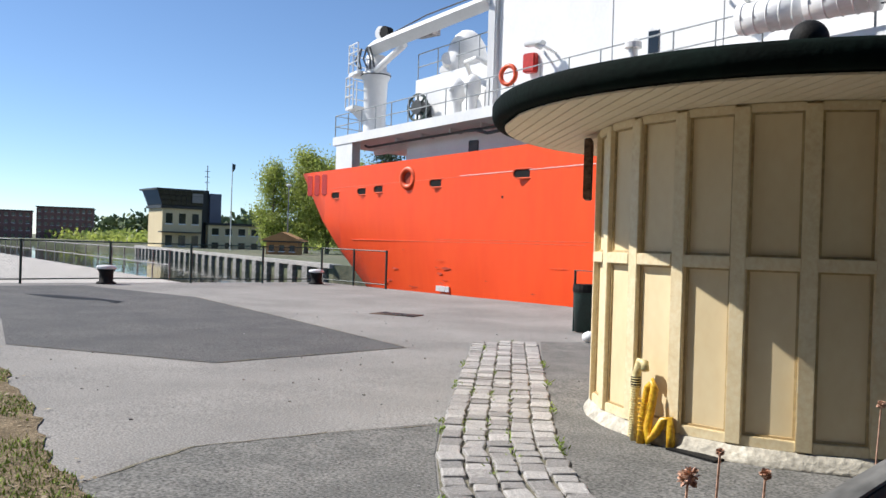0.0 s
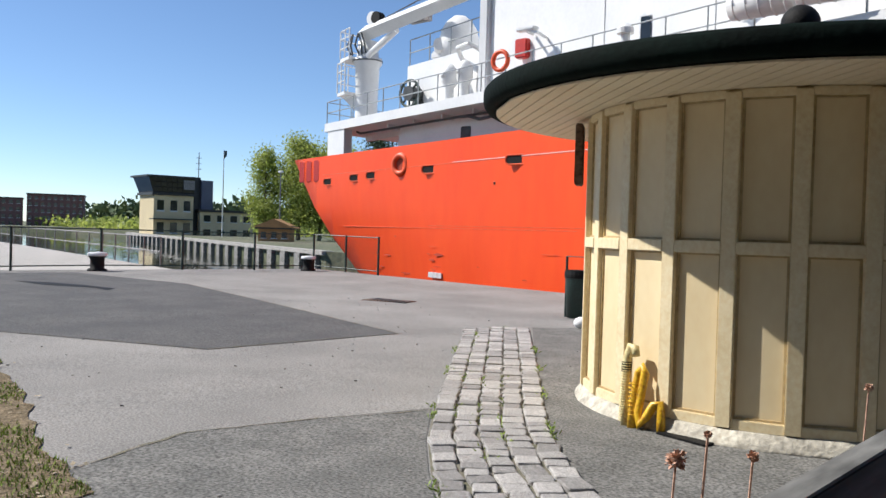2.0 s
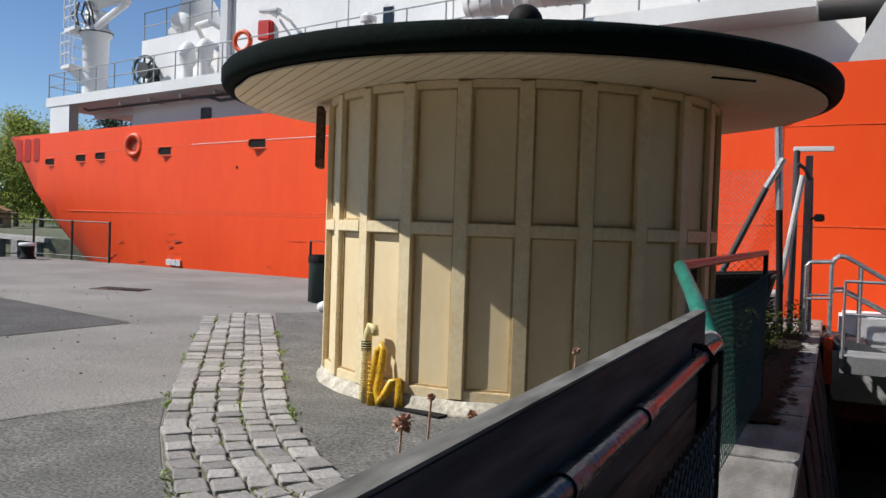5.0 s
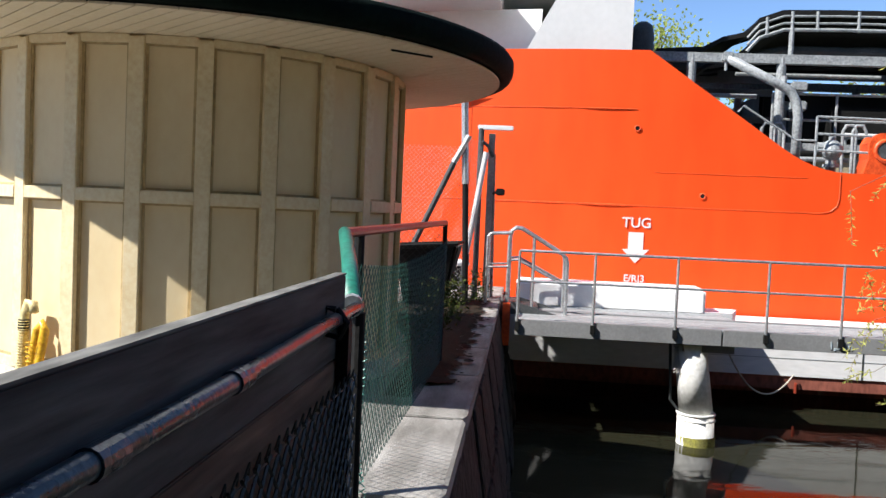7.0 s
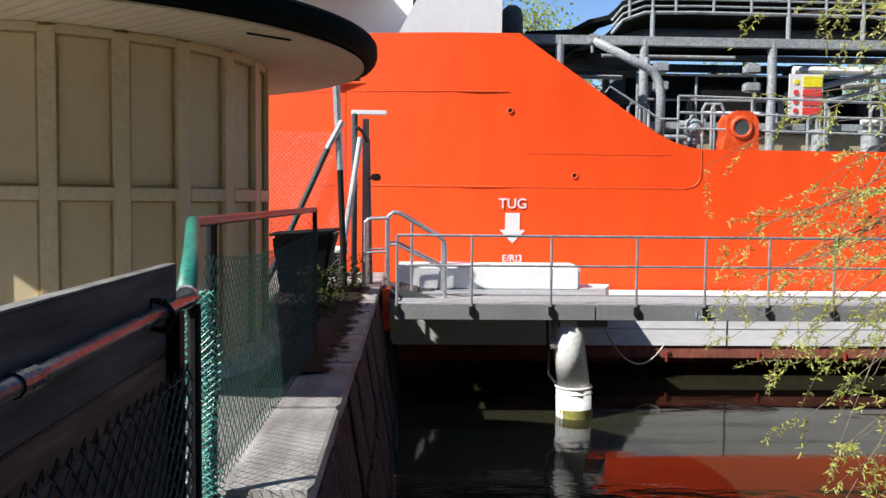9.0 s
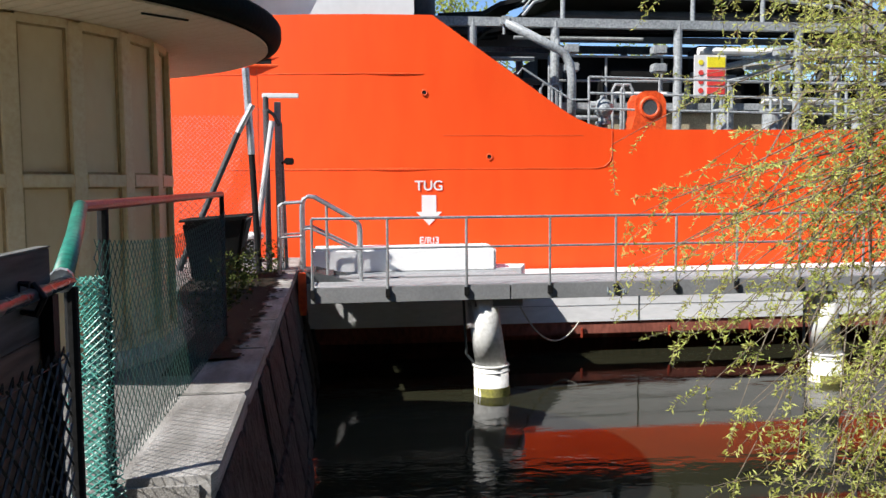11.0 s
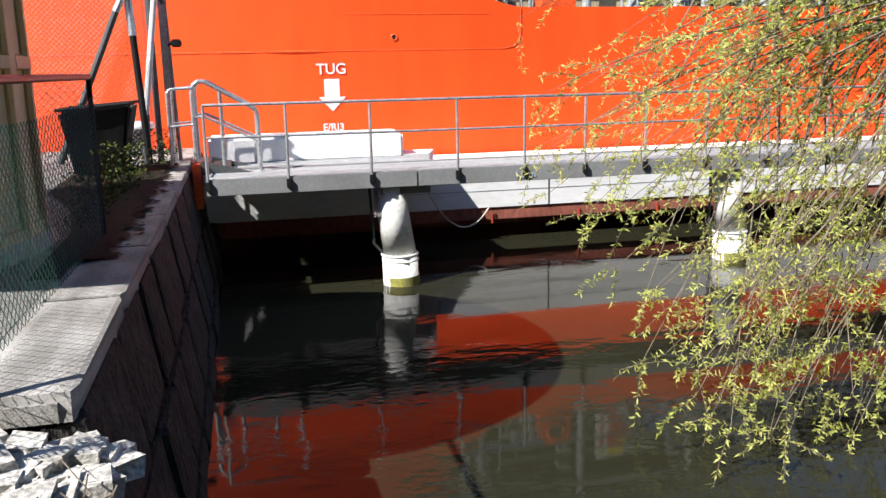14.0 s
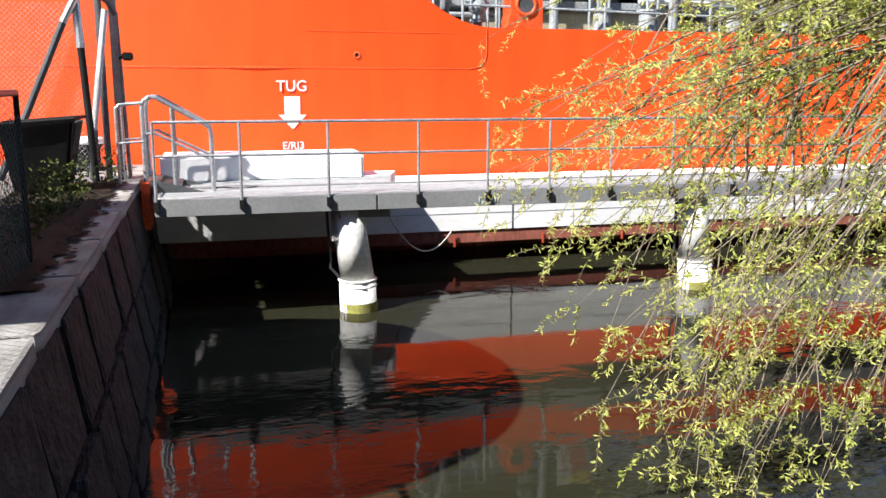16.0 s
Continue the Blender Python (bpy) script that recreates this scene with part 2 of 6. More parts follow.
# ---- builders ----
def thing(name, at, label, category, group="", kind=""):
    e = new(name)
    e.location = at
    e.empty_display_size = 0.2
    return tagged(e, label, category, group, kind)


def origin(ob):
    p = Vector((0, 0, 0))
    while ob:
        p += ob.location
        ob = ob.parent
    return p


def finish(bm, name, material, smooth=False):
    me = bpy.data.meshes.new(name)
    bm.normal_update()
    bm.to_mesh(me)
    bm.free()
    for mm in material if isinstance(material, (list, tuple)) else [material]:
        me.materials.append(mm)
    if smooth:
        for p in me.polygons:
            p.use_smooth = True
    return me


def part(name, bm, material, parent, label="", smooth=False):
    """One mesh in world metres, hung under a thing or a part."""
    bmesh.ops.translate(bm, verts=bm.verts, vec=-origin(parent))
    ob = new(name, finish(bm, name, material, smooth))
    ob.parent = parent
    return tagged(ob, label)


def solid(name, bm, material, label, category, kind="", group="", smooth=False):
    return tagged(new(name, finish(bm, name, material, smooth)), label, category, group, kind)


def B():
    return bmesh.new()


def box(bm, x0, x1, y0, y1, z0, z1, bevel=0.0, rz=0.0):
    vs = [bm.verts.new((x, y, z)) for x in (x0, x1) for y in (y0, y1) for z in (z0, z1)]
    fs = [bm.faces.new([vs[i] for i in f]) for f in ((0, 1, 3, 2), (4, 6, 7, 5), (0, 4, 5, 1), (2, 3, 7, 6), (0, 2, 6, 4), (1, 5, 7, 3))]
    if rz:
        bmesh.ops.rotate(bm, verts=vs, cent=((x0 + x1) / 2, (y0 + y1) / 2, 0), matrix=Matrix.Rotation(radians(rz), 3, "Z"))
    if bevel:
        es = list({e for f in fs for e in f.edges})
        bmesh.ops.bevel(bm, geom=es, offset=bevel, segments=2, affect="EDGES")
    return vs


def rod(bm, a, b, r, r2=None, seg=8, caps=True):
    a, b = Vector(a), Vector(b)
    d = b - a
    if d.length < 1e-6:
        return
    r2 = r if r2 is None else r2
    q = d.to_track_quat("Z", "Y")
    rings = []
    for p, rad in ((a, r), (b, r2)):
        rings.append([bm.verts.new(p + q @ Vector((rad * math.cos(2 * math.pi * i / seg), rad * math.sin(2 * math.pi * i / seg), 0))) for i in range(seg)])
    for i in range(seg):
        j = (i + 1) % seg
        bm.faces.new((rings[0][i], rings[0][j], rings[1][j], rings[1][i]))
    if caps:
        bm.faces.new(rings[0][::-1])
        bm.faces.new(rings[1])


def pipe(bm, pts, r, seg=8):
    """A round tube swept along the points."""
    pts = [Vector(p) for p in pts]
    rings, side = [], None
    for i, p in enumerate(pts):
        t = (pts[min(i + 1, len(pts) - 1)] - pts[max(i - 1, 0)]).normalized()
        if side is None:
            side = t.orthogonal().normalized()
        side = (side - t * side.dot(t)).normalized()
        up = t.cross(side)
        rings.append([bm.verts.new(p + r * (math.cos(2 * math.pi * k / seg) * side + math.sin(2 * math.pi * k / seg) * up)) for k in range(seg)])
    for a, b in zip(rings, rings[1:]):
        for k in range(seg):
            l = (k + 1) % seg
            bm.faces.new((a[k], a[l], b[l], b[k]))
    bm.faces.new(rings[0][::-1])
    bm.faces.new(rings[-1])


def lathe(bm, cx, cy, profile, seg=48, closed=False):
    rings = []
    for rad, z in profile:
        rings.append([bm.verts.new((cx + rad * math.cos(2 * math.pi * i / seg), cy + rad * math.sin(2 * math.pi * i / seg), z)) for i in range(seg)])
    pairs = list(zip(rings, rings[1:])) + ([(rings[-1], rings[0])] if closed else [])
    for p, q in pairs:
        for i in range(seg):
            j = (i + 1) % seg
            bm.faces.new((p[i], p[j], q[j], q[i]))


def prism(bm, poly, z0, z1, top=None):
    lo = [bm.verts.new((x, y, z0)) for x, y in poly]
    hi = [bm.verts.new((x, y, top(x, y) if top else z1)) for x, y in poly]
    n = len(poly)
    bm.faces.new(hi)
    bm.faces.new(lo[::-1])
    for i in range(n):
        j = (i + 1) % n
        bm.faces.new((lo[i], lo[j], hi[j], hi[i]))


def side_prism(bm, poly, y0, y1):
    """A polygon of (x, z) drawn out from y0 to y1."""
    a = [bm.verts.new((x, y0, z)) for x, z in poly]
    b = [bm.verts.new((x, y1, z)) for x, z in poly]
    n = len(poly)
    bm.faces.new(a)
    bm.faces.new(b[::-1])
    for i in range(n):
        j = (i + 1) % n
        bm.faces.new((a[j], a[i], b[i], b[j]))


def ball(bm, c, r, seg=16, squash=1.0):
    res = bmesh.ops.create_uvsphere(bm, u_segments=seg, v_segments=max(6, seg // 2), radius=r)
    for v in res["verts"]:
        v.co.z *= squash
        v.co += Vector(c)


def ring(bm, c, R_, r, axis="Y", seg=24, ts=8):
    rows = []
    for i in range(seg):
        a = 2 * math.pi * i / seg
        row = []
        for j in range(ts):
            t = 2 * math.pi * j / ts
            u, v, w = (R_ + r * math.cos(t)) * math.cos(a), (R_ + r * math.cos(t)) * math.sin(a), r * math.sin(t)
            row.append(bm.verts.new(Vector(c) + (Vector((u, w, v)) if axis == "Y" else Vector((u, v, w)) if axis == "Z" else Vector((w, u, v)))))
        rows.append(row)
    for i in range(seg):
        for j in range(ts):
            k, l = (i + 1) % seg, (j + 1) % ts
            bm.faces.new((rows[i][j], rows[k][j], rows[k][l], rows[i][l]))


def railing(parent, base, height, bars, spacing, r, material, name="railing", label="", post_r=None):
    """Rails along a path of floor points, as a part with one child for each post."""
    base = [Vector(p) for p in base]
    rails = None
    for h in sorted(bars, reverse=True):
        bm = B()
        pipe(bm, [p + Vector((0, 0, h)) for p in base], r, 6)
        if rails is None:
            rails = part(name, bm, material, parent, label)
        else:
            part("bar", bm, material, rails)
    me = None
    spots = []
    for a, b in zip(base, base[1:]):
        n = max(1, round((b - a).length / spacing))
        spots += [a + (b - a) * i / n for i in range(n)]
    spots.append(base[-1])
    o = origin(rails)
    for p in spots:
        if me is None:
            bm = B()
            rod(bm, (0, 0, 0), (0, 0, height), post_r or r * 1.1, None, 6)
            me = finish(bm, "post", material)
        ob = new("post", me)
        ob.parent = rails
        ob.location = p - o
    return rails


def weave(bm, at, u0, u1, z0, z1, cell, r):
    """Crossing wires of a chain-link panel; at(u, z) gives the place."""
    w, h = u1 - u0, z1 - z0
    n = int((w + h) / cell)
    for i in range(n + 1):
        s = i * cell
        a0, a1 = max(0.0, s - h), min(w, s)
        if a1 - a0 < 0.01:
            continue
        rod(bm, at(u0 + a0, z0 + s - a0), at(u0 + a1, z0 + s - a1), r, None, 4, False)
        rod(bm, at(u1 - a0, z0 + s - a0), at(u1 - a1, z0 + s - a1), r, None, 4, False)


def lettering(text, size, m, material, parent, name="lettering"):
    cu = bpy.data.curves.new(name, "FONT")
    cu.body, cu.size, cu.align_x, cu.extrude, cu.offset = text, size, "CENTER", 0.004, size * 0.012
    ob = bpy.data.objects.new("temp", cu)
    me = bpy.data.meshes.new_from_object(ob)
    bpy.data.objects.remove(ob)
    me.materials.append(material)
    me.transform(Matrix.Translation(-origin(parent)) @ m)
    ob = new(name, me)
    ob.parent = parent
    return ob




def G(x, y):
    """The pavement's gentle rise towards the far fence."""
    return -0.0085 * x


def sheet(bm, poly, lift):
    bm.faces.new([bm.verts.new((x, y, G(x, y) + lift)) for x, y in poly])


# ---- setting ----
WATER = -1.9
bm = B()
prism(bm, [(-1500, -60), (300, -60), (300, 1500), (-1500, 1500)], WATER - 3, WATER)
solid("water", bm, M["water"], "dark rippled canal water reflecting the ship", "water", "structure")

bm = B()
prism(bm, [(-1500, 40), (-420, 95), (-230, 108), (-165, 95), (-157, 85.5), (-51.4, 46.5), (-20, 50.5), (72.8, 70.5), (300, 92), (300, 1500), (-1500, 1500)], -4, -0.33)
solid("ground", bm, M["earth"], "far bank with grass and gravel", "ground", "structure")
bm = B()
prism(bm, [(10.2, -2), (11.2, 4), (12.5, 12), (40, 14), (40, -59), (1.22, -59), (1.22, -3)], -3.9, -0.35)
solid("ground_bank", bm, M["litter"], "earth bank on the near side of the basin", "ground", "structure")

bm = B()
prism(bm, [(1.2, -58), (1.2, 18.5), (-8, 19.05), (-20.4, 19.6), (-21.9, 10), (-22.2, -58)], -4, 0, G)
solid("pavement", bm, M["asphalt"], "worn grey asphalt of the quay", "pavement", "structure")
bm = B()
prism(bm, [(-22.2, -58), (-21.9, 10), (-21.15, 14.8), (-23, 15.2), (-29.1, 16.6), (-39.4, 18.9), (-55.8, 22.5), (-66, 24.5), (-140, 15), (-140, -58)], -4, 0.17)
solid("pavement_pale", bm, M["pale"], "pale concrete quay beyond the fence", "pavement", "structure")
bm = B()
sheet(bm, [(-20.8, 8.2), (-20.5, 11.4), (-16.0, 12.0), (-11.5, 10.95), (-6.73, 9.73), (-6.8, 8.2), (-6.93, 6.7), (-9.72, 5.41), (-12.8, 6.5)], 0.005)
solid("asphalt_patch", bm, M["asphalt_dark"], "dark patch of newer asphalt", "pavement", "structure")
bm = B()
sheet(bm, [(-3.2, 3.3), (-3.6, 4.4), (-3.35, 5.4), (-3.04, 6.4), (-2.35, 5.58), (-1.75, 4.96), (-1.25, 4.5), (0.1, 3.7), (0.6, 2.6), (0.6, 0.6), (-2.2, 0.6)], 0.005)
solid("asphalt_patch_near", bm, M["asphalt_mid"], "coarse grey patch of relaid asphalt", "pavement", "structure")
bm = B()
sheet(bm, [(-6.1, 12.1), (-3.6, 8.72), (-2.84, 7.7), (-1.98, 6.56), (-1.32, 5.83), (-0.66, 5.23), (0.0, 4.82), (1.15, 4.35), (1.15, 14.5), (-1, 16), (-4.4, 14.6)], 0.004)
solid("asphalt_strip", bm, M["asphalt_mid"], "dark asphalt strip round the kiosk", "pavement", "structure")

# earth strip whose dark colour also paints the deep shade beside the kiosk
bm = B()
sheet(bm, [(0.98, 7.75), (1.2, 7.75), (1.2, 15.4), (0.1, 15.4), (0.2, 12.5), (0.7, 11), (0.95, 9.6)], 0.014)
solid("ground_bed", bm, M["soil"], "strip of earth between kiosk and coping, deep shade in its colour", "ground", "structure")

# quay wall of rough stones with its coping
BATTER = 0.17


def face_x(z):
    """The wall leans back from its foot to the coping."""
    return 1.65 + BATTER * (-0.1 - z)


# wall face painted dark for shade, right up under the thin coping
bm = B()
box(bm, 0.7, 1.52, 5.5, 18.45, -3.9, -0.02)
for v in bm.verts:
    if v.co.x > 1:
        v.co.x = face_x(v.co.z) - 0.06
quay_wall = solid("quay_wall", bm, M["wall_stone"], "stone quay wall with its shade put into a near-black colour", "quay wall", "structure")
rnd = random.Random(4)


def block_mesh(seed, inset=0.04):
    r = random.Random(seed)
    bm = B()
    box(bm, -0.5, 0.5, -0.5, 0.5, -0.5, 0.5)
    for v in bm.verts:
        if v.co.z > 0:
            v.co.x *= 1 - inset * r.uniform(0.6, 2.6)
            v.co.y *= 1 - inset * r.uniform(0.6, 2.6)
            v.co.z += r.uniform(-0.03, 0.03)
    bmesh.ops.bevel(bm, geom=list(bm.edges), offset=0.05, segments=1, affect="EDGES")
    return bm


def stones(name, material, n, inset=0.04):
    return [finish(block_mesh(i, inset), name, material) for i in range(n)]


def piece(me, parent, m, name):
    ob = new(name, me)
    ob.parent = parent
    ob.matrix_local = Matrix.Translation(-origin(parent)) @ m
    return ob


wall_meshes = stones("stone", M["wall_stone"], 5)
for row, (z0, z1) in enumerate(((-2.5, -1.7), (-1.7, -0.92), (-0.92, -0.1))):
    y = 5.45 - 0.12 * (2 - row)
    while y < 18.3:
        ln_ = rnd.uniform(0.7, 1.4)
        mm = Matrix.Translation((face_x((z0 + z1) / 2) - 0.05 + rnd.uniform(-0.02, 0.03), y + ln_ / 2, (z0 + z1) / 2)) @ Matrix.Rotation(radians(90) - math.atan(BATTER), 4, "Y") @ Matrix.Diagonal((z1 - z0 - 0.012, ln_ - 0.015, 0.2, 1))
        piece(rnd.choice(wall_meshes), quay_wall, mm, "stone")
        y += ln_
cop_meshes = stones("coping_stone", M["coping"], 5, 0.015)
bm = B()
box(bm, 1.2, 1.6, 5.45, 18.45, -0.14, -0.05)
coping = solid("quay_coping", bm, M["coping"], "weathered granite coping along the quay edge", "coping", "structure")
y = 5.45
for ln_ in (1.75, 1.65, 1.6, 1.9, 1.7, 2.0, 1.6, 0.8):
    piece(rnd.choice(cop_meshes), coping, Matrix.Translation((1.43, y + ln_ / 2, -0.075)) @ Matrix.Diagonal((0.5, ln_ - 0.015, 0.15, 1)), "coping_stone")
    y += ln_
bm = B()
for i in range(190):
    s = rnd.uniform(0.035, 0.12)
    x, yy = rnd.uniform(1.05, 1.85), rnd.uniform(4.2, 5.42)
    z = -0.14 - 0.35 * max(0.0, x - 1.5) - 0.2 * max(0.0, 5.1 - yy) - rnd.uniform(0, 0.12)
    vs = box(bm, x - s, x + s, yy - s * 0.8, yy + s * 0.8, z - s * 0.9, z + s * 0.4, 0, rnd.uniform(0, 90))
    for v in vs:
        v.co += Vector((rnd.uniform(-0.35, 0.35), rnd.uniform(-0.35, 0.35), rnd.uniform(-0.25, 0.25))) * s
box(bm, 0.7, 1.7, 2.2, 5.45, -3.9, -0.5)
solid("rubble", bm, M["rubble"], "broken pale granite rubble below the coping end", "stones", "stuff")

# setts
E_L = [(-6.64, 11.08), (-4.25, 7.98), (-3.1, 6.5), (-2.35, 5.6), (-1.75, 4.98), (-1.25, 4.53), (-0.6, 4.1), (0.1, 3.75)]
E_R = [(-6.09, 12.0), (-3.6, 8.75), (-2.84, 7.73), (-1.98, 6.59), (-1.32, 5.86), (-0.66, 5.26), (0.0, 4.85), (0.7, 4.5)]


def along(poly, u):
    ls = [math.dist(a, b) for a, b in zip(poly, poly[1:])]
    d = u * sum(ls)
    for (a, b), l in zip(zip(poly, poly[1:]), ls):
        if d <= l:
            return Vector((a[0] + (b[0] - a[0]) * d / l, a[1] + (b[1] - a[1]) * d / l))
        d -= l
    return Vector(poly[-1])


bm = B()
sheet(bm, E_L + E_R[::-1], 0.006)
setts = solid("sett_path", bm, M["mortar"], "curved path of grey granite setts with sandy joints", "pavement", "structure")
sett_meshes = stones("sett", M["cobble"], 11, 0.075)
for c in range(5):
    u = rnd.uniform(0, 0.01)
    while u < 0.995:
        du = rnd.uniform(0.014, 0.026)
        a = along(E_L, u + du / 2).lerp(along(E_R, u + du / 2), (c + 0.5) / 5)
        b = along(E_L, min(1, u + du)).lerp(along(E_R, min(1, u + du)), (c + 0.5) / 5)
        t_ = (b - a).normalized()
        wide = (along(E_L, u) - along(E_R, u)).length / 5
        mm = Matrix.Translation((a.x, a.y, G(a.x, a.y) + rnd.uniform(-0.02, -0.006))) @ Matrix.Rotation(math.atan2(t_.y, t_.x) + rnd.uniform(-0.16, 0.16), 4, "Z") @ Matrix.Diagonal((du * 10.9 - 0.004, wide * rnd.uniform(0.86, 1.02), 0.085, 1))
        piece(rnd.choice(sett_meshes), setts, mm, "sett")
        u += du

# verge with litter and grass
bm = B()
def verge_edge(x):
    return 3.36 + (-3.2 - x) * 0.275 + 0.12 * noise.noise((x * 1.1, 0.3, 0)) + 0.1 * noise.noise((x * 4.3, 1.7, 0))


sheet(bm, [(-14 + 0.12 * i, verge_edge(-14 + 0.12 * i)) for i in range(95)] + [(-2.6, 2.9), (-2.4, -4), (-14, -4)], 0.012)
solid("ground_verge", bm, M["litter"], "verge of dry leaf litter and soil", "ground", "structure")
bm = B()
for i in range(42000):
    x, yy = rnd.uniform(-10, -2.7), rnd.uniform(1.8, 5.3)
    edge = verge_edge(x)
    if yy > edge or noise.noise((x * 1.3, yy * 1.3, 0)) < -0.16 + 0.26 * (edge - yy < 0.12):
        continue
    h, a = rnd.uniform(0.02, 0.05), rnd.uniform(0, 6.28)
    dx, dy = math.cos(a), math.sin(a)
    z = G(x, yy)
    v = [bm.verts.new(p) for p in ((x - dx * 0.008, yy - dy * 0.008, z), (x + dx * 0.008, yy + dy * 0.008, z), (x + dy * h * 0.5, yy - dx * h * 0.5, z + h))]
    bm.faces.new(v)
solid("grass", bm, M["grass"], "short fresh spring grass on the verge", "grass", "stuff")


# ---- kiosk ----
KC, KR, KA = (-1.03, 9.06), 1.875, -69.0
kiosk = thing("kiosk", (KC[0], KC[1], 0), "round cream-painted wooden kiosk with a flat green-edged roof", "kiosk")
seg_w = 2 * (KR - 0.045) * math.tan(math.pi / 24)


def local(bm, material, name):
    return finish(bm, name, material)


bm = B()
box(bm, 1.76, KR - 0.05, -seg_w / 2, seg_w / 2, 0.12, 1.43)
lower_panel = local(bm, M["cream"], "panel")
bm = B()
box(bm, 1.76, KR - 0.05, -seg_w / 2, seg_w / 2, 1.43, 2.66)
upper_panel = local(bm, M["cream"], "panel")
bm = B()
box(bm, 1.76, KR + 0.012, -0.058, 0.058, 0.13, 2.63, 0.006)
stile_me = local(bm, M["cream_trim"], "stile")
bm = B()
box(bm, 1.76, KR + 0.008, -seg_w / 2 + 0.05, seg_w / 2 - 0.05, 1.425, 1.52, 0.006)
rail_me = local(bm, M["cream_trim"], "rail")
bm = B()
box(bm, 1.76, KR - 0.015, -seg_w / 2 + 0.05, seg_w / 2 - 0.05, 0.12, 0.2, 0.006)
foot_me = local(bm, M["cream_trim"], "foot_rail")
bm = B()
box(bm, 1.76, KR - 0.012, -seg_w / 2 + 0.05, seg_w / 2 - 0.05, 2.585, 2.65, 0.006)
head_me = local(bm, M["cream_trim"], "head_rail")
# grimy beads, darker also to draw the shadow gaps under rails and stiles
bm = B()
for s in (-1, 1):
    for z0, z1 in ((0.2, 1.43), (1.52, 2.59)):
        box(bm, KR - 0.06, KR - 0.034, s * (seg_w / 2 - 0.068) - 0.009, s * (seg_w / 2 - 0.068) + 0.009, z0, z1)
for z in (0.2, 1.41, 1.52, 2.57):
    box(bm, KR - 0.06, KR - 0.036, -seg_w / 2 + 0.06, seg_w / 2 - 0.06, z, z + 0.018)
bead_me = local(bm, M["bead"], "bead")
for k in range(24):
    for me, off, nm in ((stile_me, 0, "stile"), (lower_panel, 7.5, "panel"), (upper_panel, 7.5, "panel"), (rail_me, 7.5, "rail"), (foot_me, 7.5, "foot_rail"), (head_me, 7.5, "head_rail"), (bead_me, 7.5, "bead")):
        ob = new(nm, me)
        ob.parent = kiosk
        ob.rotation_euler = (0, 0, radians(KA + 15 * k + off))
bm = B()
lathe(bm, *KC, [(1.7, 0.0), (1.955, -0.01), (1.94, 0.03), (1.91, 0.06), (1.885, 0.12), (1.7, 0.14)], 72)
for v in bm.verts:
    n_ = noise.noise(v.co * 5)
    v.co.x += 0.014 * n_ * (v.co.z < 0.11)
    v.co.y += 0.014 * noise.noise(v.co * 5 + Vector((9, 0, 0))) * (v.co.z < 0.11)
part("plinth", bm, M["plinth"], kiosk, "chipped pale masonry plinth", True)
for i in range(-25, 26):
    ds = [min(2.74, max(-2.74, i * 0.112 + 0.101 * (k / 4 - 0.5))) for k in range(5)]
    if ds[-1] - ds[0] > 0.03:
        bm = B()
        prism(bm, [(d, -math.sqrt(2.76 ** 2 - d * d)) for d in ds] + [(d, math.sqrt(2.76 ** 2 - d * d)) for d in ds[::-1]], 2.652, 2.668)
        bmesh.ops.rotate(bm, verts=bm.verts, cent=(0, 0, 0), matrix=Matrix.Rotation(radians(48), 3, "Z"))
        bmesh.ops.translate(bm, verts=bm.verts, vec=(*KC, 0))
        part("soffit_board", bm, M["soffit"], kiosk)
bm = B()
lathe(bm, *KC, [(2.6, 2.70), (2.745, 2.695), (2.768, 2.682), (2.80, 2.672), (2.85, 2.684), (2.872, 2.71), (2.885, 2.75), (2.885, 2.83), (2.86, 2.865), (2.6, 2.92), (1.2, 3.14), (0.3, 3.28), (0.0, 3.3)], 96)
part("roof", bm, M["roof"], kiosk, "dark green felt roof with rolled edge", True)
bm = B()
ball(bm, (KC[0], KC[1], 3.53), 0.175, 24)
rod(bm, (KC[0], KC[1], 3.2), (KC[0], KC[1], 3.45), 0.13, None, 16)
part("finial", bm, M["black"], kiosk, "black ball finial", True)
bm = B()
box(bm, 1.93, 2.0, -0.17, 0.17, 2.02, 2.6, 0.01)
bmesh.ops.rotate(bm, verts=bm.verts, cent=(0, 0, 0), matrix=Matrix.Rotation(radians(KA - 81.9), 3, "Z"))
bmesh.ops.translate(bm, verts=bm.verts, vec=(*KC, 0))
part("shutter_box", bm, M["plank_brown"], kiosk, "narrow dark wooden box on the wall")
bm = B()
pipe(bm, [(KC[0] + 2.0, KC[1] - 1.5, 2.645), (KC[0] + 2.28, KC[1] - 1.26, 2.645)], 0.009)
part("soffit_bar", bm, M["black"], kiosk, "short dark bar under the eaves")

# hose beside the kiosk
hose = thing("hose", (-1.6, 7.2, 0), "yellow ribbed hose coiled against the kiosk wall", "hose")
bm = B()
pipe(bm, [(-1.63, 7.16, 0.01), (-1.66, 7.2, 0.3), (-1.66, 7.22, 0.55), (-1.63, 7.22, 0.65), (-1.585, 7.21, 0.64), (-1.565, 7.19, 0.58)], 0.034, 12)
for i in range(24):
    ring(bm, (-1.655, 7.17 + 0.0016 * i, 0.05 + i * 0.02), 0.036, 0.004, "Z", 12, 5)
hose_end = part("hose_end", bm, M["hose_pale"], hose, "dirty white hose end", True)
bm = B()
rod(bm, (-1.66, 7.213, 0.44), (-1.66, 7.217, 0.52), 0.041, None, 12)
part("tape_band", bm, M["black"], hose_end, "black tape band")
bm = B()
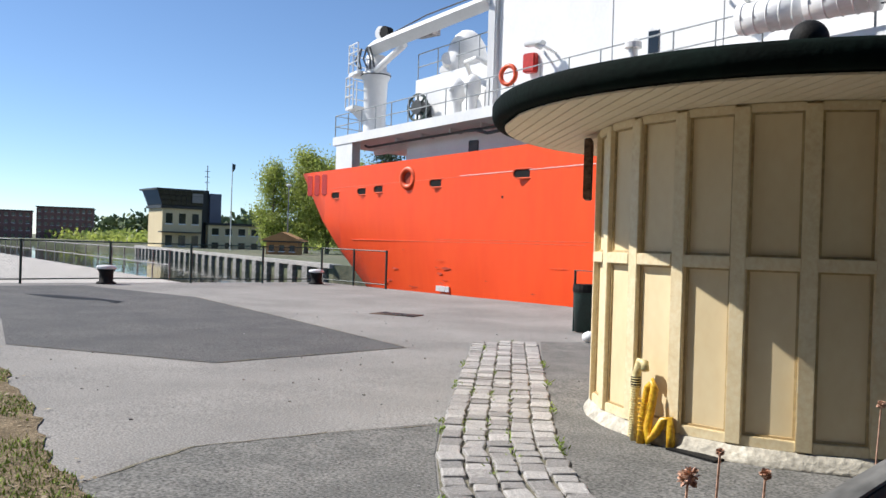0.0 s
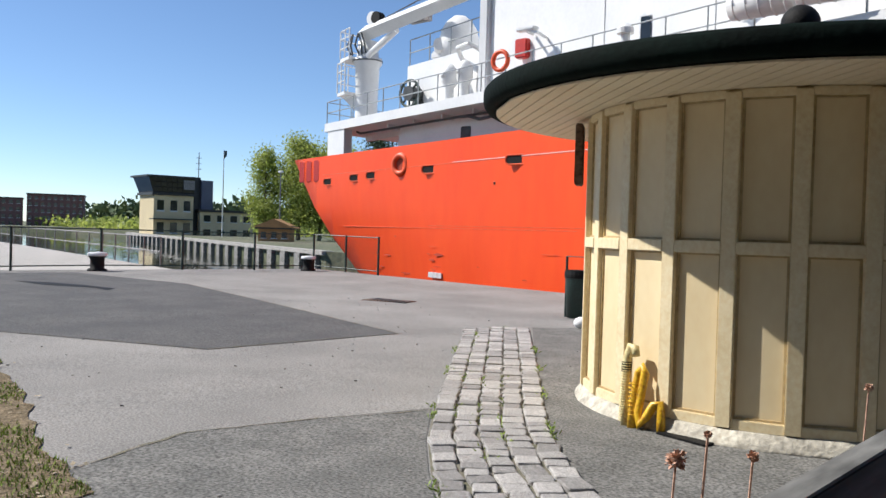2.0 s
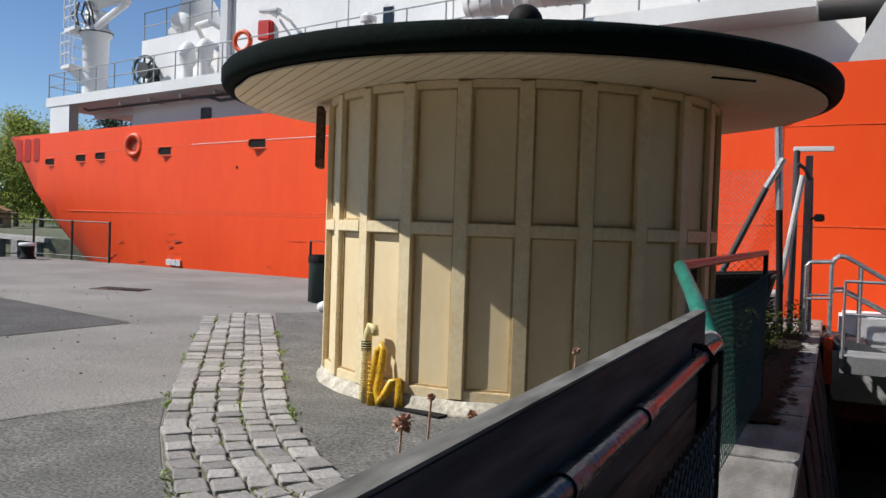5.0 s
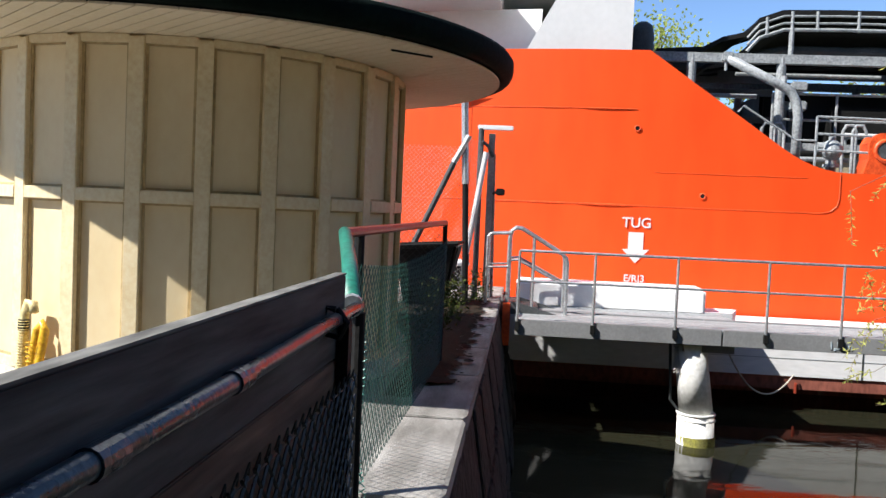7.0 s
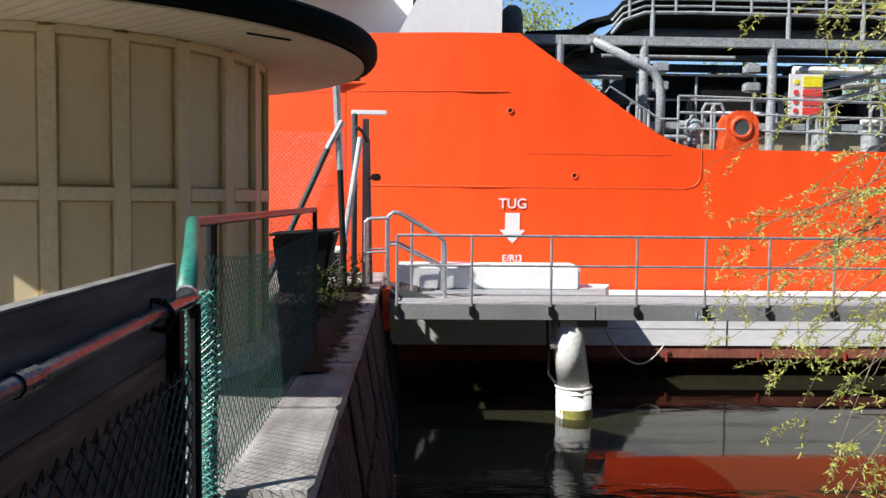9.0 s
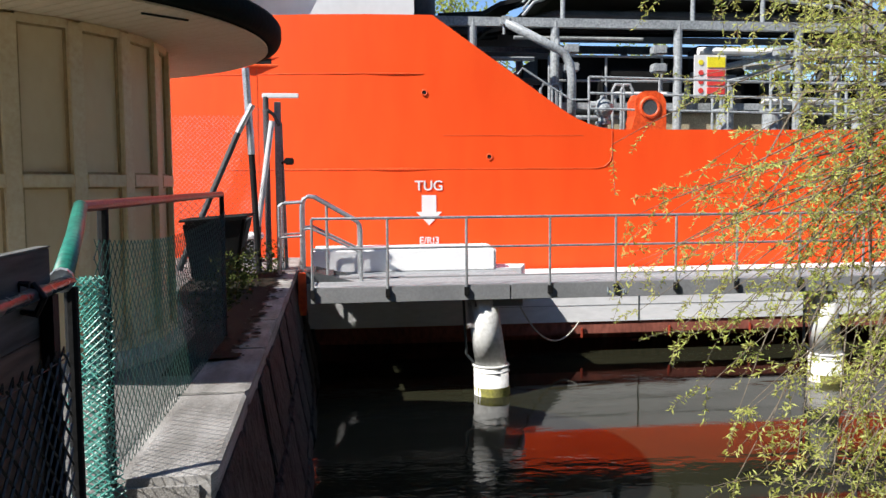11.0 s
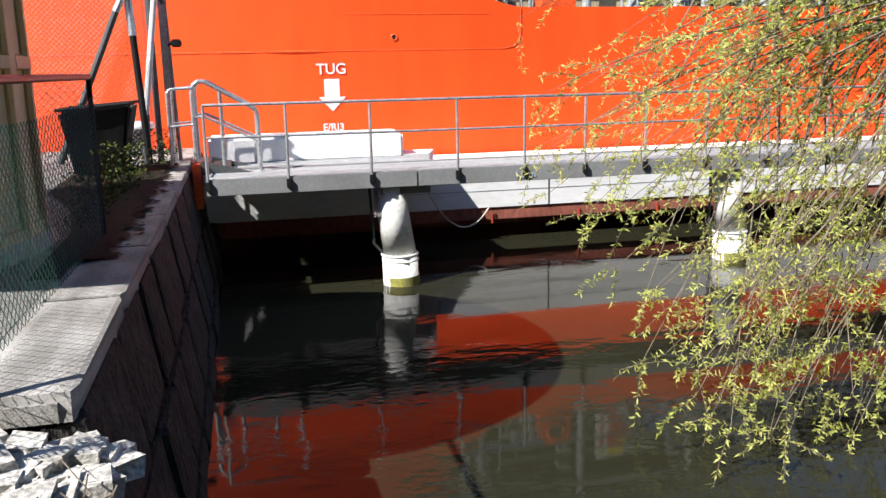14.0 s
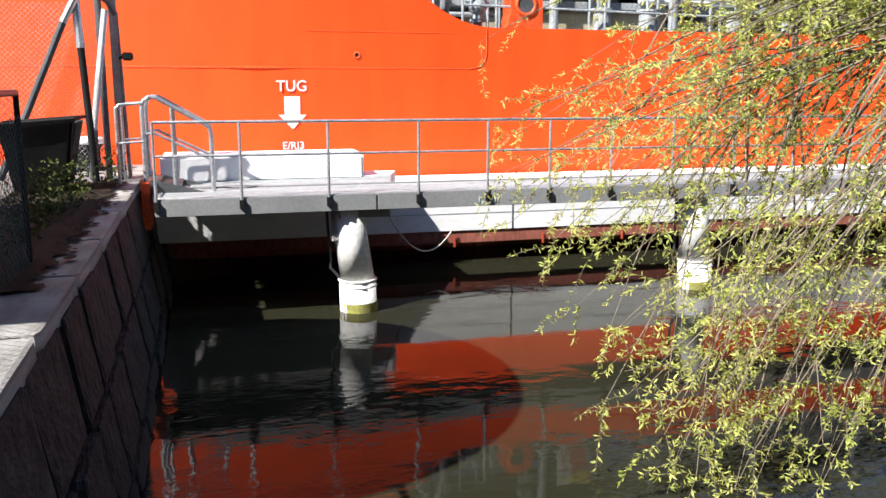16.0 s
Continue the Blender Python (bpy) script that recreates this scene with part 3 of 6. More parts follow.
pipe(bm, [(-1.55, 7.12, 0.01), (-1.55, 7.15, 0.25), (-1.53, 7.18, 0.45), (-1.50, 7.19, 0.5), (-1.475, 7.18, 0.45), (-1.5, 7.13, 0.15), (-1.47, 7.1, 0.05), (-1.42, 7.12, 0.12), (-1.37, 7.14, 0.22), (-1.33, 7.16, 0.24), (-1.31, 7.15, 0.12), (-1.30, 7.14, 0.01)], 0.035, 12)
for i in range(10):
    ring(bm, (-1.55, 7.135, 0.05 + i * 0.035), 0.036, 0.004, "Z", 12, 5)
part("hose_loop", bm, M["yellow"], hose, "", True)
bm = B()
box(bm, -1.3, -0.85, 7.02, 7.14, 0.012, 0.03, 0.004, -12)
tagged(new("drain_grate", finish(bm, "drain_grate", M["black"])), "small black drain grate at the kiosk foot", "grate")


# ---- ship ----
def yh(x):
    s = 4 - x
    return 18.9 if s <= 0 else 18.9 + 0.27 * (math.sqrt(s * s + 9) - 3)


def tuck_at(x, z):
    """How far the stern's lower side draws in."""
    return 0.10 * max(0, 1.2 - z) * (x < -16) + 0.32 * max(0, 2.2 - z) * min(1.0, max(0.0, (-19 - x) / 9))


def hull_top(x):
    if x < 4.4:
        return 4.9
    if x < 7.1:
        return 4.9 + (2.57 - 4.9) * (x - 4.4) / 3.35
    if x < 8.4:
        return 2.57 + 0.452 * ((8.4 - x) / 1.3) ** 2
    return 2.57


ship = thing("ship", (-5, 24, WATER), "orange tanker with white superstructure lying along the quay", "ship")
DEPTH = 15.0
xs = [-32.2, -31, -29.5, -28] + [-26 + i for i in range(30)] + [4.4, 5.5, 6.6, 7.1, 7.3, 7.5, 7.7, 7.9, 8.15, 8.4, 8.8] + [10 + 2 * i for i in range(20)]
zs = [-3.4, -1.9, -0.5, 0.6, 1.8, 3.0, 4.0, 5.0]
bm = B()
near, far = [], []
for x in xs:
    top = hull_top(x)
    cn, cf = [], []
    for i, z in enumerate(zs):
        zz = -3.4 + (top + 3.4) * i / (len(zs) - 1)
        xx = max(x, -32.2 + max(0.0, 4.9 - zz) * 1.02)
        tuck = tuck_at(x, zz)
        cn.append(bm.verts.new((xx, yh(xx) + tuck, zz)))
        cf.append(bm.verts.new((xx, yh(xx) + DEPTH - tuck, zz)))
    near.append(cn)
    far.append(cf)
for i in range(len(xs) - 1):
    for j in range(len(zs) - 1):
        bm.faces.new((near[i][j], near[i + 1][j], near[i + 1][j + 1], near[i][j + 1]))
        bm.faces.new((far[i][j + 1], far[i + 1][j + 1], far[i + 1][j], far[i][j]))
    bm.faces.new((near[i][0], far[i][0], far[i + 1][0], near[i + 1][0]))
for col in (0, -1):
    for j in range(len(zs) - 1):
        bm.faces.new((near[col][j], near[col][j + 1], far[col][j + 1], far[col][j]))
bmesh.ops.remove_doubles(bm, verts=bm.verts, dist=0.001)
hull = part("hull", bm, M["orange"], ship, "bright orange painted hull plating")
for p in hull.data.polygons:
    p.use_smooth = abs(p.normal.y) > 0.7
bm = B()
deck_xs = [x for x in xs if x > -28.5]
prism(bm, [(x, yh(x) + 0.35) for x in deck_xs] + [(x, yh(x) + DEPTH - 0.35) for x in deck_xs[::-1]], 2.3, 2.4)
part("main_deck", bm, M["grey"], ship)


def strip(bm, x0, x1, z0, z1, out=0.007, n=60):
    """A raised band that follows the hull side."""
    a = []
    for i in range(n + 1):
        x = x0 + (x1 - x0) * i / n
        y = yh(x) + tuck_at(x, z0)
        a.append([bm.verts.new((x, y - out, z0)), bm.verts.new((x, y - out, z1)), bm.verts.new((x, y + 0.02, z1 + 0.01)), bm.verts.new((x, y + 0.02, z0 - 0.01))])
    for p, q in zip(a, a[1:]):
        for k in range(4):
            bm.faces.new((p[k], q[k], q[(k + 1) % 4], p[(k + 1) % 4]))


bm = B()
strip(bm, -18.5, -6, 4.06, 4.072, 0.01)
part("rubbed_line", bm, M["white_old"], ship, "pale rubbed line along the hull")
for x0, x1, z0, h_ in ((-29, -6, 4.02, 0.03), (-20, 4, 1.75, 0.02), (1.2, 7.9, 1.74, 0.022), (4.6, 7.6, 2.44, 0.012), (-27, -12, 1.66, 0.02), (-1, 4.2, 3.7, 0.014), (9, 30, 1.2, 0.014)):
    bm = B()
    strip(bm, x0, x1, z0, z0 + h_)
    part("weld_seam", bm, M["orange_thing"], ship)
bm = B()
pipe(bm, [(7.88, 18.895, 1.75), (8.08, 18.895, 1.79), (8.2, 18.895, 1.9), (8.24, 18.895, 2.05), (8.24, 18.895, 2.55)], 0.012, 6)
part("weld_seam", bm, M["orange_thing"], ship)
# antifouling band, also put here to darken the shadow gap below the guide wall
bm = B()
strip(bm, -12, 49, -2.4, -0.62, 0.008)
part("boot_top", bm, M["oxide"], ship, "dull red antifouling that also darkens the shadowed gap under the guide wall")
for x in (0.8, -6.0, -11.5, 12.0):
    bm = B()
    side_prism(bm, [(x, 0.2), (x + 0.02, 0.2), (x + 0.02, min(4.8, hull_top(x) - 0.1)), (x, min(4.8, hull_top(x) - 0.1))], yh(x) - 0.008, yh(x) + 0.02)
    part("weld_seam", bm, M["orange_thing"], ship)


def slot(x, z, w, h, dark=M["black"]):
    bm = B()
    y = yh(x) - 0.02
    pts = []
    for k in range(16):
        a = 2 * math.pi * k / 16
        pts.append((x + (w / 2 - h / 2) * (1 if math.cos(a) > 0 else -1) + h / 2 * math.cos(a), z + h / 2 * math.sin(a)))
    side_prism(bm, pts, y, y + 0.06)
    p = part("mooring_slot", bm, dark, ship, "dark oval mooring slot")
    bm = B()
    pipe(bm, [(px, y, pz) for px, pz in pts + pts[:1]], 0.03, 6)
    part("rim", bm, M["orange_thing"], p)


for x, z, w in ((-28.2, 3.69, 0.9), (-25.67, 3.78, 0.9), (-24.2, 3.82, 0.9), (-19.8, 3.87, 1.05), (-14.7, 3.95, 1.2)):
    slot(x, z, w, 0.32)
slot(1.0, 3.96, 0.95, 0.17)
for x, z in ((-22.03, 4.16),):
    bm = B()
    ring(bm, (x, yh(x) - 0.03, z), 0.36, 0.12)
    f = part("fairlead", bm, M["orange_thing"], ship, "round orange fairlead", True)
    bm = B()
    side_prism(bm, [(x + 0.3 * math.cos(k * math.pi / 8), z + 0.3 * math.sin(k * math.pi / 8)) for k in range(16)], yh(x) - 0.03, yh(x) + 0.05)
    part("opening", bm, M["rust"], f)
for x, z in ((4.22, 3.32), (5.58, 2.0), (-16.0, 3.22)):
    bm = B()
    ring(bm, (x, yh(x) - 0.01, z), 0.055, 0.014, "Y", 16, 6)
    f = part("drain_port", bm, M["orange_thing"], ship, "small round drain port", True)
    bm = B()
    side_prism(bm, [(x + 0.052 * math.cos(k * math.pi / 6), z + 0.052 * math.sin(k * math.pi / 6)) for k in range(12)], yh(x) - 0.012, yh(x) + 0.04)
    part("opening", bm, M["black"], f)
for x in (-31.2, -30.4, -29.6):
    bm = B()
    box(bm, x - 0.22, x + 0.22, yh(x) - 0.06, yh(x) + 0.1, 3.75, 4.75, 0.04)
    part("fender_rib", bm, M["red"], ship)
rs_ = random.Random(31)
for i in range(14):
    x, z = rs_.uniform(-24.5, -12), rs_.uniform(-0.35, 0.75) ** 1 if i % 3 else rs_.uniform(-0.3, 1.6)
    w, h = rs_.uniform(0.12, 0.9), rs_.uniform(0.015, 0.07)
    tuck = tuck_at(x, z)
    bm = B()
    up_, dn_ = [], []
    for k in range(9):
        xx = x + w * (k / 8 - 0.5)
        e_ = math.sin(math.pi * k / 8) ** 0.5
        up_.append(bm.verts.new((xx, yh(xx) + tuck - 0.03, z + h * e_ * rs_.uniform(0.2, 1))))
        dn_.append(bm.verts.new((xx, yh(xx) + tuck - 0.03, z - h * e_ * rs_.uniform(0.2, 1) - 0.002)))
    for k in range(8):
        bm.faces.new((dn_[k], dn_[k + 1], up_[k + 1], up_[k]))
    part("scuff", bm, M["scuff"] if i % 3 else M["orange_thing"], ship)
for i, (x, z) in enumerate(((-19.9, -0.18), (-19.6, -0.18), (-19.3, -0.18), (-14.6, 1.26), (-14.1, 1.26))):
    bm = B()
    box(bm, x, x + (0.2 if i < 3 else 0.45), yh(x) + 0.02, yh(x) + 0.3, z, z + (0.2 if i < 3 else 0.05))
    part("painted_mark", bm, M["white_old"], ship)
TUG_X = 4.3
lettering("TUG", 0.29, pose(TUG_X, 18.885, 1.31, 90, 0, 0), M["white"], ship, "tug_mark")
lettering("E/R|3", 0.2, pose(TUG_X, 18.885, 0.2, 90, 0, 0), M["white_old"], ship, "draught_mark")
bm = B()
side_prism(bm, [(TUG_X - 0.15, 1.21), (TUG_X - 0.15, 0.86), (TUG_X - 0.27, 0.86), (TUG_X, 0.58), (TUG_X + 0.27, 0.86), (TUG_X + 0.15, 0.86), (TUG_X + 0.15, 1.21)], 18.885, 18.91)
part("arrow_mark", bm, M["white"], ship, "white painted arrow")

# superstructure
def outline(x0, x1, d0, d1, n=20):
    near_ = [(x0 + (x1 - x0) * i / n, yh(x0 + (x1 - x0) * i / n) + d0) for i in range(n + 1)]
    far_ = [(x, yh(x) + d1) for x, _ in near_[::-1]]
    return near_ + far_


bm = B()
prism(bm, outline(-28.9, 1.3, -0.02, 12), 6.02, 6.4)
part("boat_deck", bm, M["white"], ship, "white boat deck overhang")
bm = B()
prism(bm, outline(-28.6, -27.0, 0.02, 0.5), 4.85, 6.02)
part("aft_pillar", bm, M["white"], ship)
bm = B()
prism(bm, outline(-28.6, -27.0, 11.2, 12), 4.85, 6.02)
part("aft_pillar", bm, M["white"], ship)
for d in (2.2, 4.4, 6.6, 8.8):
    bm = B()
    prism(bm, outline(-28.3, -24, d, d + 0.25), 5.78, 6.02)
    part("deck_beam", bm, M["white"], ship)
bm = B()
prism(bm, outline(-24.0, 2.2, 1.3, 10), 2.4, 6.02)
part("recess_wall", bm, M["white"], ship)
bm = B()
pipe(bm, [(-26.6, yh(-26.6) + 0.55, 5.9), (-26.3, yh(-26.3) + 0.55, 5.8), (-20, yh(-20) + 0.75, 5.84), (-15, yh(-15) + 0.8, 5.82), (-9, yh(-9) + 0.8, 5.8)], 0.05)
part("deck_pipe", bm, M["grey_dark"], ship)
bm = B()
pipe(bm, [(-18.8, yh(-18.8) + 0.6, 5.8), (-18.2, yh(-18.2) + 0.55, 5.76), (-17.6, yh(-17.6) + 0.6, 5.6), (-16.8, yh(-16.8) + 0.6, 5.62)], 0.06)
part("deck_pipe", bm, M["grey_dark"], ship)
for x in (-19.1, -13.0):
    bm = B()
    box(bm, x - 0.25, x + 0.25, yh(x) + 1.2, yh(x) + 1.36, 5.1, 5.55, 0.03)
    part("junction_box", bm, M["grey_dark"], ship)
for x in (-24, -22, -20, -18, -16, -14, -12):
    bm = B()
    box(bm, x - 0.04, x + 0.04, yh(x) + 0.6, yh(x) + 1.3, 5.86, 6.02)
    part("deck_beam", bm, M["white"], ship)
bm = B()
prism(bm, outline(-17.6, 3.9, 1.1, 11), 6.4, 16.0)
part("house", bm, M["white"], ship, "tall white deckhouse wall")
bm = B()
side_prism(bm, [(1.9, 4.9), (4.05, 4.9), (4.05, 16), (2.6, 16), (2.6, 6.2)], 19.15, 27)
part("house_front", bm, M["white"], ship)
bm = B()
for x in (-12, -8, -4, 0):
    box(bm, x, x + 0.03, yh(x) + 1.07, yh(x) + 1.2, 6.5, 15.9)
part("plate_seam", bm, M["white_old"], ship)
bm = B()
prism(bm, outline(-23.6, -17.6, 1.4, 9), 6.4, 8.5)
part("aft_house", bm, M["white"], ship, "white deck locker with a railed top")
bm = B()
lathe(bm, -20.8, yh(-20.8) + 2.2, [(0.0, 8.45), (0.62, 8.45), (0.8, 8.9), (0.82, 9.2), (0.72, 9.65), (0.5, 10.0), (0.25, 10.2), (0.0, 10.25)], 28)
part("dome", bm, M["white_old"], ship, "white egg-shaped dome", True)
bm = B()
box(bm, -21.9, -21.2, yh(-21.5) + 1.5, yh(-21.5) + 2.2, 8.5, 8.85, 0.08)
rod(bm, (-21.5, yh(-21.5) + 1.6, 8.9), (-21.1, yh(-21.1) + 1.3, 9.0), 0.2, 0.26, 14)
part("searchlight", bm, M["white_old"], ship, "white searchlight on the locker roof")
wx, wy = -22.6, yh(-22.6) + 0.8
bm = B()
ring(bm, (wx, wy, 7.15), 0.54, 0.06, "Y", 28, 6)
reel = part("rope_reel", bm, M["bin_green"], ship, "dark green spoked rope reel", True)
for k in range(4):
    a = math.pi * k / 4
    bm = B()
    rod(bm, (wx - 0.52 * math.cos(a), wy, 7.15 - 0.52 * math.sin(a)), (wx + 0.52 * math.cos(a), wy, 7.15 + 0.52 * math.sin(a)), 0.045, None, 6)
    part("spoke", bm, M["bin_green"], reel)
bm = B()
rod(bm, (wx, wy - 0.1, 7.15), (wx, wy + 0.5, 7.15), 0.3, None, 16)
part("drum", bm, M["grey_dark"], reel)
bm = B()
side_prism(bm, [(wx - 0.6, 6.4), (wx + 0.6, 6.4), (wx + 0.12, 7.2), (wx - 0.12, 7.2)], wy + 0.5, wy + 0.6)
part("stand", bm, M["grey_dark"], reel)
for x, r_ in ((-19.9, 0.34), (-18.9, 0.3)):
    bm = B()
    lathe(bm, x, yh(x) + 0.9, [(0.2, 6.4), (0.18, 7.0), (r_, 7.25), (r_, 7.7), (0.1, 7.95), (0.0, 7.96)], 18)
    box(bm, x - 0.12, x + 0.12, yh(x) + 0.5, yh(x) + 0.9, 7.4, 7.6, 0.03)
    part("deck_fitting", bm, M["white"], ship, "white cowl vent", True)
bm = B()
pipe(bm, [(-19.6, yh(-19.6) + 1.4, 8.1), (-19.3, yh(-19.3) + 0.8, 8.45), (-18.6, yh(-18.6) + 0.8, 8.5), (-18.2, yh(-18.2) + 1.4, 8.2)], 0.09, 8)
part("bent_vent", bm, M["white"], ship)
deck_line = [(x, yh(x) + 0.06, 6.4) for x in (-28.8, -25, -21, -17, -13, -9, -5, -1, 1.2)]
railing(ship, deck_line, 1.0, (0.5, 1.0), 1.4, 0.022, M["grey"])
railing(ship, [(x, yh(x) + 1.45, 8.5) for x in (-23.5, -20.5, -17.8)], 1.1, (0.55, 1.1), 1.4, 0.024, M["grey"])
railing(ship, [(-28.8, yh(-28.8) + 0.06, 6.4), (-28.8, yh(-28.8) + 6, 6.4)], 1.0, (0.5, 1.0), 1.4, 0.022, M["grey"])

# deck crane
cx, cy = -26.8, yh(-26.8) + 1.2
bm = B()
lathe(bm, cx, cy, [(0.52, 6.4), (0.5, 7.2), (0.55, 8.9), (0.66, 9.05), (0.66, 9.28), (0.5, 9.32), (0.45, 10.05), (0.25, 10.1), (0.0, 10.1)], 28)
crane = part("crane_column", bm, M["white"], ship, "white deck crane column", True)
bm = B()
ring(bm, (cx, cy, 9.16), 0.67, 0.03, "Z", 28, 6)
part("slewing_ring", bm, M["grey_dark"], crane)
jx0, jx1 = cx + 0.1, -17.9
ja, jb = Vector((jx0, cy - 0.3, 10.35)), Vector((jx1, yh(jx1) + 0.9, 10.45))
bm = B()
rod(bm, ja, jb, 0.36, 0.3, 4)
jib = part("jib", bm, M["white"], crane, "white crane jib")
bm = B()
pipe(bm, [ja + Vector((0.8, 0, 0.42)), ja.lerp(jb, 0.5) + Vector((0, 0, 0.5)), jb + Vector((0, 0, 0.4))], 0.03, 6)
part("cable_run", bm, M["grey_dark"], jib)
bm = B()
box(bm, -23.3, -22.2, cy - 0.95, cy - 0.72, 10.2, 10.5, 0.01)
part("maker_plate", bm, M["wire_grey"], jib)
bm = B()
rod(bm, (cx + 0.5, cy - 0.45, 9.3), (cx + 2.6, cy - 0.8, 10.1), 0.15, None, 10)
part("jib_cylinder", bm, M["white_old"], crane)
bm = B()
for k in range(5):
    a = k * 1.25
    pipe(bm, [(cx + 0.5 * math.cos(a), cy - 0.6 - 0.1 * math.sin(a), 9.4), (cx + 0.62 * math.cos(a + 0.4), cy - 0.75, 9.8), (cx + 0.3 * math.cos(a), cy - 0.7, 10.3)], 0.04, 6)
part("hydraulic_hoses", bm, M["grey_dark"], crane, "looped dark hydraulic hoses")
bm = B()
rod(bm, (-26.0, cy - 0.6, 10.9), (-26.0, cy - 0.2, 10.9), 0.3, None, 20)
part("winch_drum", bm, M["white_old"], crane)
bm = B()
rod(bm, (-25.7, cy - 0.65, 10.88), (-25.7, cy - 0.3, 10.88), 0.27, None, 20)
part("winch_motor", bm, M["black"], crane)
for z0, x0, x1, hh in ((7.75, cx - 1.35, cx - 0.45, 1.35), (9.3, cx - 1.2, cx - 0.2, 1.25)):
    bm = B()
    prism(bm, [(x0, cy - 0.6), (x1, cy - 0.95), (x1, cy + 0.9), (x0, cy + 0.7)], z0 - 0.14, z0)
    part("crane_platform", bm, M["white"], crane)
    railing(crane, [(x1, cy - 0.95, z0), (x0, cy - 0.6, z0), (x0, cy + 0.7, z0)], hh, (0.35 * hh, 0.7 * hh, hh), 0.55, 0.028, M["white"], "crane_rail")
bm = B()
side_prism(bm, [(cx - 1.3, 7.6), (cx - 0.4, 7.6), (cx - 0.4, 6.9)], cy - 0.3, cy + 0.3)
part("platform_gusset", bm, M["white"], crane)
bm = B()
box(bm, -18.0, -17.62, yh(-17.8) + 0.85, yh(-17.8) + 1.12, 6.4, 11.4, 0.04)
part("jib_rest", bm, M["white"], ship)

# fittings on the white wall
bm = B()
ring(bm, (-15.9, yh(-15.9) + 0.0, 7.3), 0.31, 0.08, "Y", 24, 8)
lr_ = part("life_ring", bm, M["orange_thing"], ship, "orange life ring on the rail", True)
bm = B()
box(bm, -15.9, -15.4, yh(-15.6) + 0.82, yh(-15.6) + 1.12, 7.5, 8.15, 0.04)
part("red_box", bm, M["red"], ship, "red fire equipment box")
for x in (-14.9, -7.6):
    bm = B()
    pipe(bm, [(x - 0.3, yh(x) + 1.1, 8.25), (x - 0.3, yh(x) + 0.4, 8.3), (x + 0.35, yh(x) + 0.4, 8.1), (x + 0.35, yh(x) + 1.1, 8.0)], 0.05)
    box(bm, x - 0.45, x + 0.3, yh(x) + 0.3, yh(x) + 0.6, 8.2, 8.32, 0.03)
    part("light_bracket", bm, M["white"], ship)
for x in (-10.3, -7.0, -4.0):
    bm = B()
    box(bm, x - 0.25, x + 0.25, yh(x) + 1.04, yh(x) + 1.2, 7.1, 8.0, 0.09)
    w_ = part("porthole_window", bm, M["white"], ship)
    bm = B()
    box(bm, x - 0.18, x + 0.18, yh(x) + 1.02, yh(x) + 1.1, 7.2, 7.9, 0.03)
    part("pane", bm, M["window"], w_)
for x in (-6.0, -4.3):
    bm = B()
    rod(bm, (x - 0.75, yh(x) - 0.2, 7.1), (x + 0.75, yh(x) - 0.2, 7.1), 0.36, None, 20)
    for i in range(5):
        ring(bm, (x - 0.6 + 0.3 * i, yh(x) - 0.2, 7.1), 0.365, 0.02, "X", 20, 5)
    raft = part("life_raft", bm, M["white_old"], ship, "white ribbed life raft canister", True)
bm = B()
rod(bm, (-10.3, yh(-10.3) - 0.1, 6.4), (-10.3, yh(-10.3) - 0.1, 7.15), 0.13, None, 12)
rod(bm, (-10.3, yh(-10.3) - 0.1, 7.15), (-10.3, yh(-10.3) - 0.1, 7.3), 0.24, None, 16)
rod(bm, (-10.3, yh(-10.3) - 0.1, 7.3), (-10.3, yh(-10.3) - 0.1, 7.42), 0.24, 0.1, 16)
part("vent_cap", bm, M["white"], ship, "white mushroom vent")

# cargo deck with pipework
FX = 0.45
rr_ = random.Random(8)
railing(ship, [(x, 18.98, hull_top(x)) for x in (7.75, 14, 22, 32)], 1.0, (0.33, 0.66, 1.0), 1.45, 0.024, M["grey"])
bm = B()
pipe(bm, [(6.2, 18.96, 3.72), (6.3, 18.96, 3.85), (7.35, 18.96, 3.2), (7.75, 18.96, 3.2)], 0.022, 8)
part("slope_rail", bm, M["grey"], ship)
railing(ship, [(7.2, 20.2, 3.25), (12.5, 20.2, 3.25), (20, 20.2, 3.25), (30, 20.2, 3.25)], 1.05, (0.5, 1.05), 1.5, 0.026, M["grey"])
bm = B()
box(bm, 7.2, 34, 20.1, 22.5, 3.1, 3.25)
part("catwalk", bm, M["grey"], ship)
for z, y in ((5.0, 19.9), (5.0, 23.5)):
    bm = B()
    box(bm, 4.4, 34, y - 0.09, y + 0.09, z - 0.13, z + 0.06)
    part("pipe_beam", bm, M["grey"], ship, "grey steel pipe gantry beam")
for x in (5.4, 7.25, 10.1, 13.0, 16, 19, 22, 26):
    for y in (19.9, 23.5):
        bm = B()
        rod(bm, (x, y, 2.4), (x, y, 5.0), 0.1, None, 12)
        part("gantry_post", bm, M["grey"], ship)
arc = [(4.7, 20.3, 5.22), (5.7, 20.3, 5.28), (6.1, 20.3, 5.5), (6.6, 20.3, 5.62), (6.85, 20.3, 5.92), (7.35, 20.3, 6.1), (8.5, 20.3, 6.12), (12.5, 20.3, 6.1), (14.2, 20.3, 5.95), (15.2, 20.3, 5.45), (22, 20.3, 5.35), (34, 20.3, 5.35)]


def arc_z(x):
    for (xa, _, za), (xb, _, zb) in zip(arc, arc[1:]):
        if x <= xb:
            return za + (zb - za) * max(0.0, x - xa) / (xb - xa)
    return arc[-1][2]


